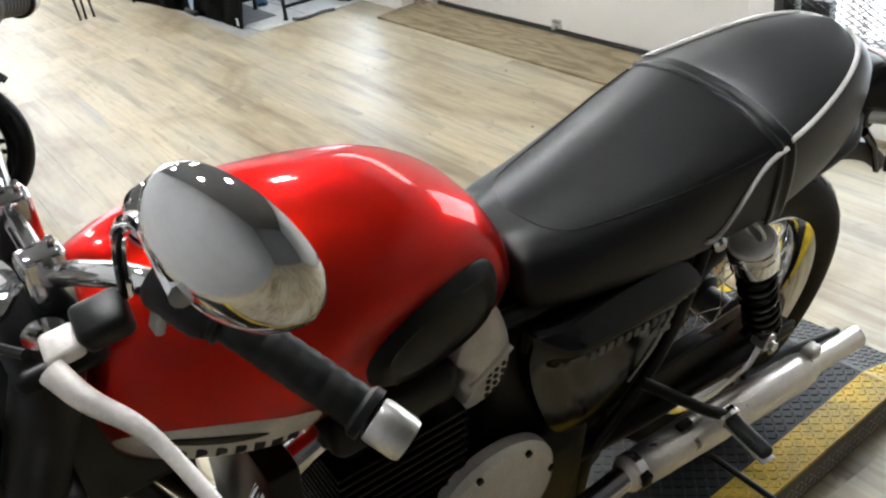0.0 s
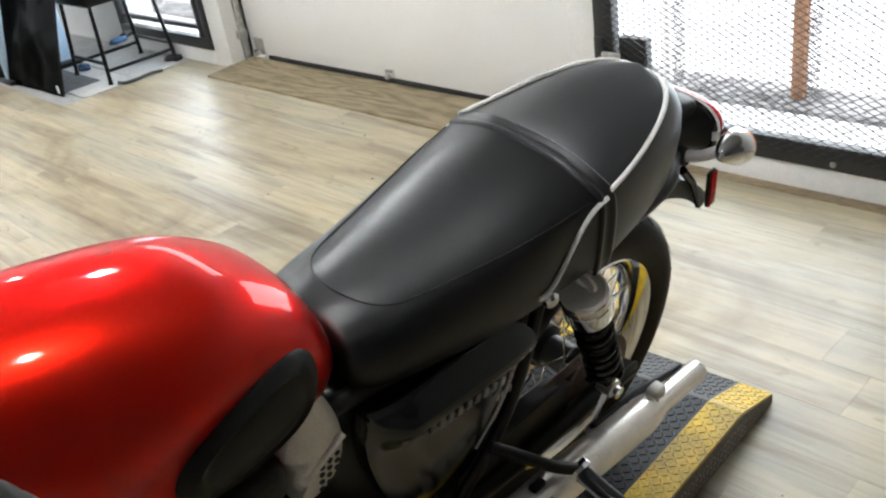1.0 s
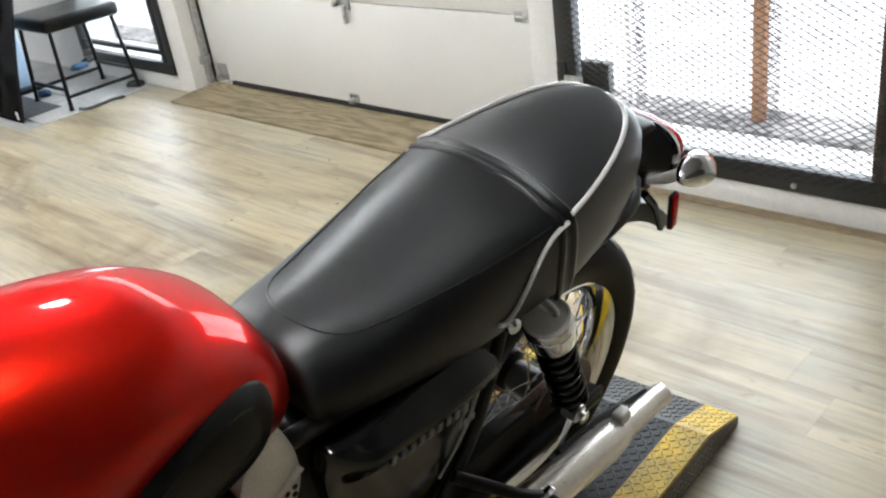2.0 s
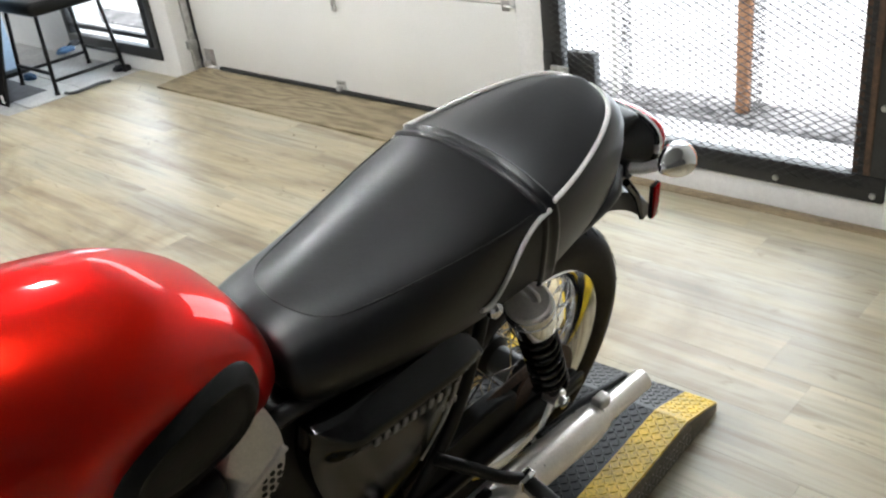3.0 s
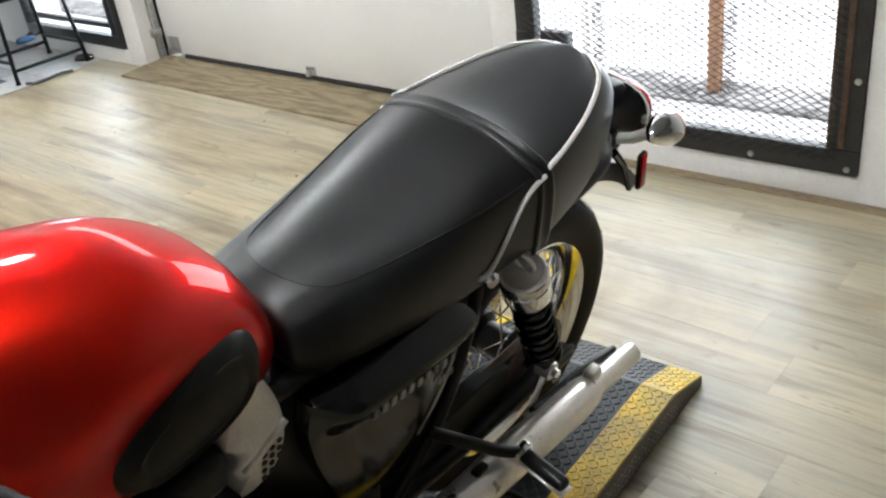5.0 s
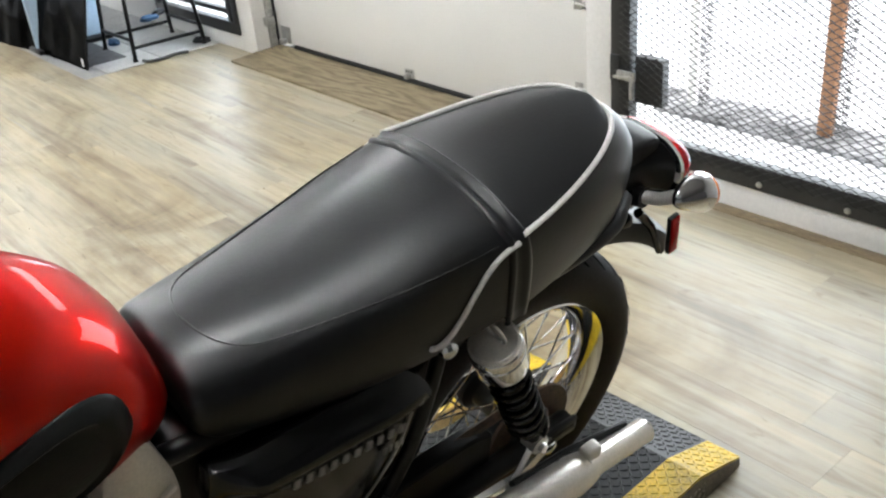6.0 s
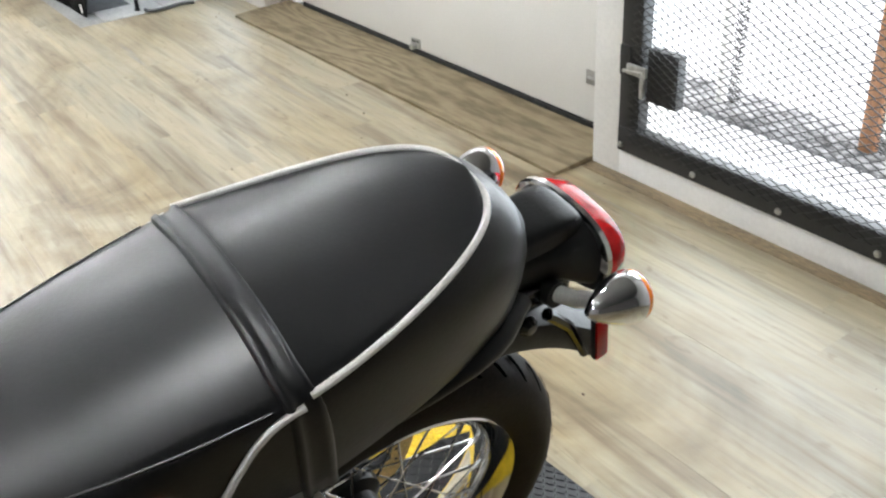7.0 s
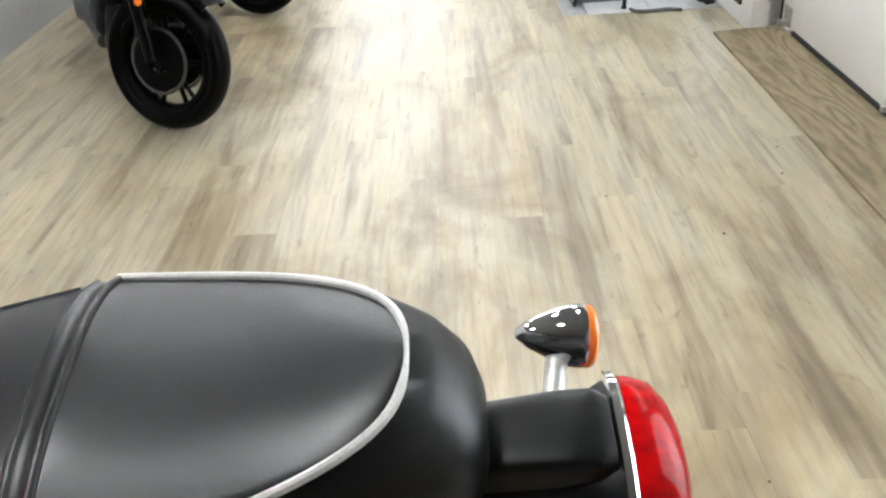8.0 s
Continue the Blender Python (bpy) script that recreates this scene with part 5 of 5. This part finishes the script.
# ---- grey slab, tiles and clutter beyond the planks ----
for x0, x1, y0, y1 in ((-1.74, -1.36, -4.86, -4.505), (-1.35, -1.0, -4.86, -4.505), (-1.74, -1.36, -5.3, -4.87), (-1.35, -1.0, -5.3, -4.87)):
    tagged(part("floor_tile", a_box(x0, x1, y0, y1, -0.004, 0.004, bevel=0.002), M["pale_tile"]), "pale worn concrete tile beside the window", "floor tile", "pale tiles", kind="structure")
pan = thing("backdrop_panel", pose(-0.945, -4.68, 0.0), "large glossy black sheet panel leaning on thin legs", "panel")
rings = []
for i in range(56):
    u = i / 55
    z = 1.15 * u
    front = []
    for j in range(48):
        y = -1.80 * j / 47
        x = np.interp(-y, (0, 0.45, 0.9, 1.45, 1.80), (0, 0.02, 0.063, 0.14, 0.20)) - 0.30 * z + 0.030 * math.sin(math.pi * u)
        k = min(1.0, j / 5)
        front.append((x + k * (0.014 * noise.noise(Vector((y * 4.0, z * 3.0, 1.7))) + 0.006 * noise.noise(Vector((y * 11.0, z * 7.0, 4.1)))), y, z))
    rings.append(front + [(x - 0.008, y, z) for x, y, z in front[::-1]])
part("sheet", loft(bmesh.new(), rings), M["panel_black"], pan, smooth=1.0)
part("sticker", a_box(0.0, 0.004, -0.050, -0.024, 0.020, 0.068, bevel=0.001), M["white_print"], pan, "small white label", m=pose(0.003, 0, 0))
for y in (-1.58, -1.80):
    part("leg", tube(bmesh.new(), [(0.185, y, 0.0), (-0.05, y + 0.03, 1.0)], 0.014, 8), M["black_satin"], pan)
part("edge_strip", tube(bmesh.new(), [(0.002 - 0.30 * 1.15 * k / 20 + 0.030 * math.sin(math.pi * k / 20), 0.004, 1.15 * k / 20 + 0.004) for k in range(21)], 0.007, 8), M["black_satin"], pan)
part("mat_under", a_box(-0.28, -0.01, -1.7, -0.06, 0.001, 0.006, bevel=0.001), M["dark_mat"], pan, "dark grey mat")

st = thing("bench_stool", pose(-1.445, -4.81, 0.0), "black padded stool on thin black tube legs", "stool")


def rod(a, b, r=0.011, name="tube"):
    part(name, tube(bmesh.new(), [a, b], r, 10), M["black_satin"], st)


SX, SY, SZ = 0.235, 0.235, 0.47
for x in (SX, -SX):
    for y in (SY, -SY):
        rod((x, y, 0.0), (x * 0.86, y * 0.86, SZ), 0.0125, "leg")
        part("foot_cap", tube(bmesh.new(), [(x, y, 0.0), (x, y, 0.016)], 0.016, 10), M["rubber"], st)
for z in (0.085, 0.13):
    k = 1 - 0.14 * z / SZ
    for e in (1, -1):
        if z > 0.1:
            rod((SX * k * e, SY * k, z), (SX * k * e, -SY * k, z), name="stretcher")
        else:
            rod((SX * k, SY * k * e, z), (-SX * k, SY * k * e, z), name="stretcher")
part("seat_pad", a_box(-0.25, 0.25, -0.25, 0.25, SZ, SZ + 0.085, bevel=0.032, seg=4), M["black_satin"], st, "thick black padded seat")
lt = thing("floor_bar", pose(-1.24, -4.53, 0.0), "thin dark metal bar lying on the pale tiles", "bar")
part("bar", tube(bmesh.new(), spline([(0, 0, 0.012), (-0.02, 0.05, 0.012), (-0.10, 0.06, 0.012), (-0.20, 0.04, 0.012), (-0.27, 0.07, 0.012)], 16), 0.010, 8), M["dark_steel"], lt)
bb = thing("blue_board", pose(-1.20, -5.42, 0.0), "pale blue board leaning behind the stand", "board")
part("board", a_box(-0.16, 0.30, -0.02, 0.02, 0.03, 0.85, bevel=0.004), M["blue_board"], bb)
part("foot", a_box(-0.18, 0.32, -0.10, 0.10, 0.0, 0.03, bevel=0.006), M["black_satin"], bb)
for i, (x, y) in enumerate(((-1.50, -4.95), (-1.62, -5.05), (-1.30, -5.12), (-1.68, -4.62))):
    g = thing("glove", pose(x, y, 0.14 if i < 2 else 0.006, 0, 0, 40 * i), "crumpled dark work glove", "glove", "gloves by the stand")
    bm = bmesh.new()
    bmesh.ops.create_icosphere(bm, subdivisions=3, radius=0.05)
    for v in bm.verts:
        n = noise.noise(v.co * 30 + Vector((i * 5, 0, 0)))
        v.co = Vector((v.co.x * 1.3, v.co.y * 0.8, max(v.co.z * 0.45, -0.012) + 0.012)) * (1 + 0.35 * n)
    for v in bm.verts:
        v.co.z = max(v.co.z, 0)
    part("cloth", bm, M["glove"] if i % 2 else M["glove_blue"], g)

# thin black display legs by the panel
lg = thing("easel", pose(-0.42, -6.15, 0.0), "thin black metal easel legs", "easel")
for x, dx in ((0.0, 0.05), (0.06, -0.12), (0.10, 0.10)):
    part("leg", tube(bmesh.new(), [(x, 0, 0.0), (x + dx * 0.3, -0.10, 1.1)], 0.009, 8), M["black_satin"], lg)

# ---- parked motorcycles on the other side ----


def alloy_wheel(parent, name, at, R, half, mt):
    m = Matrix.Translation(at) @ AXLE
    w = part(name, lathe(bmesh.new(), [(0.018, -0.06), (0.045, -0.05), (0.05, -0.03), (0.05, 0.03), (0.045, 0.05), (0.018, 0.06)], 24), M[mt], parent, "cast wheel", m=m)
    part("tyre", tyre_mesh(R, 0.222, half, 64), M["parked_black"], w, "black tyre", smooth=0.9)
    part("rim", lathe(bmesh.new(), [(0.222, -0.045), (0.226, -0.040), (0.205, -0.030), (0.200, 0.0), (0.205, 0.030), (0.226, 0.040), (0.222, 0.045), (0.208, 0.040), (0.192, 0.026), (0.188, 0), (0.192, -0.026), (0.208, -0.040)], 64, closed=True), M[mt], w, smooth=0.9)
    for k in range(7):
        a = 2 * math.pi * k / 7
        for d in (-0.13, 0.13):
            part("spoke", tube(bmesh.new(), [(0.045 * math.cos(a), 0.045 * math.sin(a), 0), (0.195 * math.cos(a + d), 0.195 * math.sin(a + d), 0.004)], 0.010, 8), M[mt], w)
    for s in (1, -1):
        bm = lathe(bmesh.new(), [(0.126, s * 0.058), (0.140, s * 0.058), (0.140, s * 0.063), (0.126, s * 0.063)], 48, closed=True)
        part("brake_disc", bm, M["dark_steel"], w, "dark steel brake disc")
        part("disc_carrier", lathe(bmesh.new(), [(0.05, s * 0.058), (0.124, s * 0.058), (0.124, s * 0.061), (0.05, s * 0.061)], 32, closed=True), M["parked_black"], w)
    return w


def parked(name_label, m, body, wheel_mt, fork_mt, fender, steer=0.0):
    b = thing("motorcycle", m, name_label, "motorcycle", "parked motorcycles")
    S = pose(0, 0, 0, 0, 0, steer)
    fw = alloy_wheel(b, "front_wheel", Vector((0, 0, 0.295)), 0.295, 0.058, wheel_mt)
    fw.matrix_basis = S @ fw.matrix_basis
    alloy_wheel(b, "rear_wheel", Vector((-1.45, 0, 0.312)), 0.312, 0.080, wheel_mt)
    for s in (1, -1):
        f = part("fork_leg", tube(bmesh.new(), [(0.0, s * 0.10, 0.30), (-0.02, s * 0.10, 0.36), (-0.13, s * 0.10, 0.64), (-0.28, s * 0.10, 1.02)], [0.026, 0.030, 0.030, 0.022], 16), M[fork_mt], b, "fork leg", m=S)
        part("caliper", a_box(-0.085, -0.02, s * 0.095 - 0.022, s * 0.095 + 0.022, 0.38, 0.47, bevel=0.012, seg=3), M["black_satin"], f)
        part("reflector", lathe(bmesh.new(), [(0.018, 0), (0.018, 0.005), (0.0005, 0.007)], 18, pose(-0.05, s * 0.128, 0.535) @ pose(0, 0, 0, -90 * s)), M["amber"], f, "amber round reflector")
    rings = []
    for i in range(24):
        a = radians(48 + 107 * i / 23)
        rings.append([(0.335 * math.cos(a) + dr * math.cos(a), y, 0.312 + (0.335 + dr) * math.sin(a)) for y, dr in ((-0.07, -0.03), (-0.066, 0.0), (0, 0.014), (0.066, 0.0), (0.07, -0.03), (0.064, -0.03), (0.06, -0.002), (0, 0.009), (-0.06, -0.002), (-0.064, -0.03))])
    part("front_mudguard", loft(bmesh.new(), rings), M[fender], b, m=S, smooth=0.7)
    part("engine", box(box(bmesh.new(), -1.00, -0.40, -0.20, 0.20, 0.16, 0.56, bevel=0.06, seg=3), -0.85, -0.5, -0.24, 0.24, 0.24, 0.44, bevel=0.05, seg=3), M["black_satin"], b, "dark engine")
    prof = spline([(-0.02, 0.06, 0.66, 1.02), (-0.15, 0.16, 0.46, 1.12), (-0.40, 0.21, 0.34, 1.06), (-0.70, 0.20, 0.34, 1.02), (-1.0, 0.15, 0.50, 0.86), (-1.3, 0.14, 0.60, 0.84), (-1.75, 0.08, 0.74, 0.92)], 36)
    rings = []
    for x, w, zb, zt in prof:
        rings.append([(x, w * math.copysign(abs(math.cos(a)) ** 0.7, math.cos(a)), (zb + zt) / 2 + (zt - zb) / 2 * math.copysign(abs(math.sin(a)) ** 0.8, math.sin(a))) for a in (2 * math.pi * j / 28 for j in range(28))])
    part("fairing", loft(bmesh.new(), rings), M[body], b, "body and fairing", smooth=1.0)
    part("handlebar", tube(bmesh.new(), spline([(-0.45, -0.40, 1.05), (-0.32, -0.25, 1.12), (-0.28, 0, 1.08), (-0.32, 0.25, 1.12), (-0.45, 0.40, 1.05)], 24), 0.013, 12), M["black_satin"], b)
    for s in (1, -1):
        part("silencer", tube(bmesh.new(), [(-0.55, s * 0.20, 0.22), (-0.95, s * 0.23, 0.24), (-1.0, s * 0.24, 0.25), (-1.65, s * 0.25, 0.36), (-1.70, s * 0.25, 0.365)], [0.03, 0.032, 0.05, 0.052, 0.04], 18), M["dark_steel"], b, "dark silencer")
    part("side_stand", tube(bmesh.new(), [(-0.75, 0.16, 0.20), (-0.72, 0.30, 0.03), (-0.66, 0.33, 0.008)], 0.011, 10), M["black_satin"], b)
    return b


parked("black touring motorcycle with cast black wheels, parked against the wall", pose(1.005, -3.105, 0.012) @ pose(0, 0, 0, 0, 0, 113) @ pose(0, 0, 0, -12, 0, 0), "parked_black", "parked_black", "parked_black", "parked_black", 43)
parked("dark motorcycle with a silver fork, parked against the wall", pose(0.905, -4.87, 0.010) @ pose(0, 0, 0, 0, 0, 138) @ pose(0, 0, 0, -9, 0, 0), "parked_black", "parked_black", "satin", "parked_black", 20)
parked("dark motorcycle parked farther along the wall", pose(0.90, -6.55, 0.010) @ pose(0, 0, 0, 0, 0, 138) @ pose(0, 0, 0, -9, 0, 0), "parked_black", "parked_black", "satin", "parked_black", 20)
# a thin strap lies by the second motorcycle
sp_ = thing("floor_strap", pose(0.726, -5.80, 0.0), "short black strap lying on the floor", "strap")
part("strap", tube(bmesh.new(), spline([(0, 0, 0.007), (-0.05, 0.06, 0.007), (-0.10, 0.10, 0.007), (-0.17, 0.12, 0.007), (-0.24, 0.14, 0.012)], 14), 0.006, 8), M["black_satin"], sp_)

# crumbs on the floor by the door and gate, litter on the outer sill


def crumbs(name, spots, label, material, seed, smallest, largest):
    rnd = random.Random(seed)
    bm = bmesh.new()
    for cx, cy, cz, sx, sy, n in spots:
        for i in range(n):
            r = smallest + (largest - smallest) * rnd.random() ** 3
            c = Vector((cx + rnd.gauss(0, sx), cy + rnd.gauss(0, sy), cz))
            turn = pose(0, 0, 0, 0, 0, rnd.uniform(0, 360))
            pts = [turn @ Vector((r * (1.6 if k % 2 else 0.9) * math.cos(k * 1.257) * rnd.uniform(0.6, 1.2), r * math.sin(k * 1.257) * rnd.uniform(0.6, 1.2), 0)) for k in range(5)]
            low = [bm.verts.new(c + p) for p in pts]
            top = [bm.verts.new(c + p * 0.6 + Vector((0, 0, r * rnd.uniform(0.3, 0.7)))) for p in pts]
            bm.faces.new(top)
            for k in range(5):
                bm.faces.new((low[k], low[(k + 1) % 5], top[(k + 1) % 5], top[k]))
    return tagged(part(name, bm, material, smooth=0), label, "litter", kind="stuff")


crumbs("floor_crumbs", [(-1.50, -4.05, 0.001, 0.10, 0.12, 26), (-1.45, -2.6, 0.001, 0.06, 0.9, 22), (-1.55, -1.25, 0.001, 0.10, 0.25, 18), (-1.0, -0.6, 0.001, 0.4, 0.6, 22), (-0.7, -1.9, 0.001, 0.6, 0.9, 16)],
       "scattered tiny dark crumbs on the plank floor", M["rust"], 5, 0.0012, 0.006)
crumbs("sill_litter", [(-2.38, -1.22, 0.0755, 0.04, 0.07, 90), (-2.33, -0.92, 0.0755, 0.05, 0.10, 160), (-2.40, 0.02, 0.0755, 0.05, 0.12, 130), (-2.35, -0.45, 0.0755, 0.05, 0.15, 60)],
       "dark grit and leaf litter on the grey outer sill", M["dark_mat"], 9, 0.0015, 0.007)

# ---- planks of the floor ----
PW, PL = 0.178, 1.22
bm = a_box(0, PW - 0.0003, 0, PL - 0.0003, -0.006, 0.0)
me_plank = bpy.data.meshes.new("plank")
top = [e for e in bm.edges if min(v.co.z for v in e.verts) > -0.001]
bmesh.ops.bevel(bm, geom=top, offset=0.0003, segments=1, affect='EDGES')
bm.to_mesh(me_plank)
bm.free()
me_plank.materials.append(M["plank"])
floor_ob = bpy.data.objects["floor"]
rest = bmesh.new()
count = 0
cols = int((2.20 + 1.75) / PW) + 1
for c in range(cols):
    shift = random.random() * PL
    x0 = -1.75 + c * PW
    y = 1.9 - shift
    while y > -8.6:
        y0, y1 = max(y - PL, -8.6), y
        if x0 < -0.95 and y0 < -4.5:
            y0 = -4.5
            if y1 - y0 < 0.05:
                break
            box(rest, x0, min(x0 + PW - 0.0003, 2.20), y0, y1 - 0.0003, -0.006, 0.0)
            break
        if y0 > -8.59 and x0 + PW < 2.20 and count < 300:
            ob = new("plank", me_plank)
            ob.location = (x0, y0, 0)
            ob.parent = floor_ob
            count += 1
        else:
            box(rest, x0, min(x0 + PW - 0.0003, 2.20), y0, y1 - 0.0003, -0.006, 0.0)
        y -= PL
    box(rest, x0, min(x0 + PW - 0.0003, 2.20), 1.9 - shift, 4.0, -0.006, 0.0)
tagged(part("plank_floor_rest", rest, M["plank"], floor_ob, smooth=0), kind="stuff")
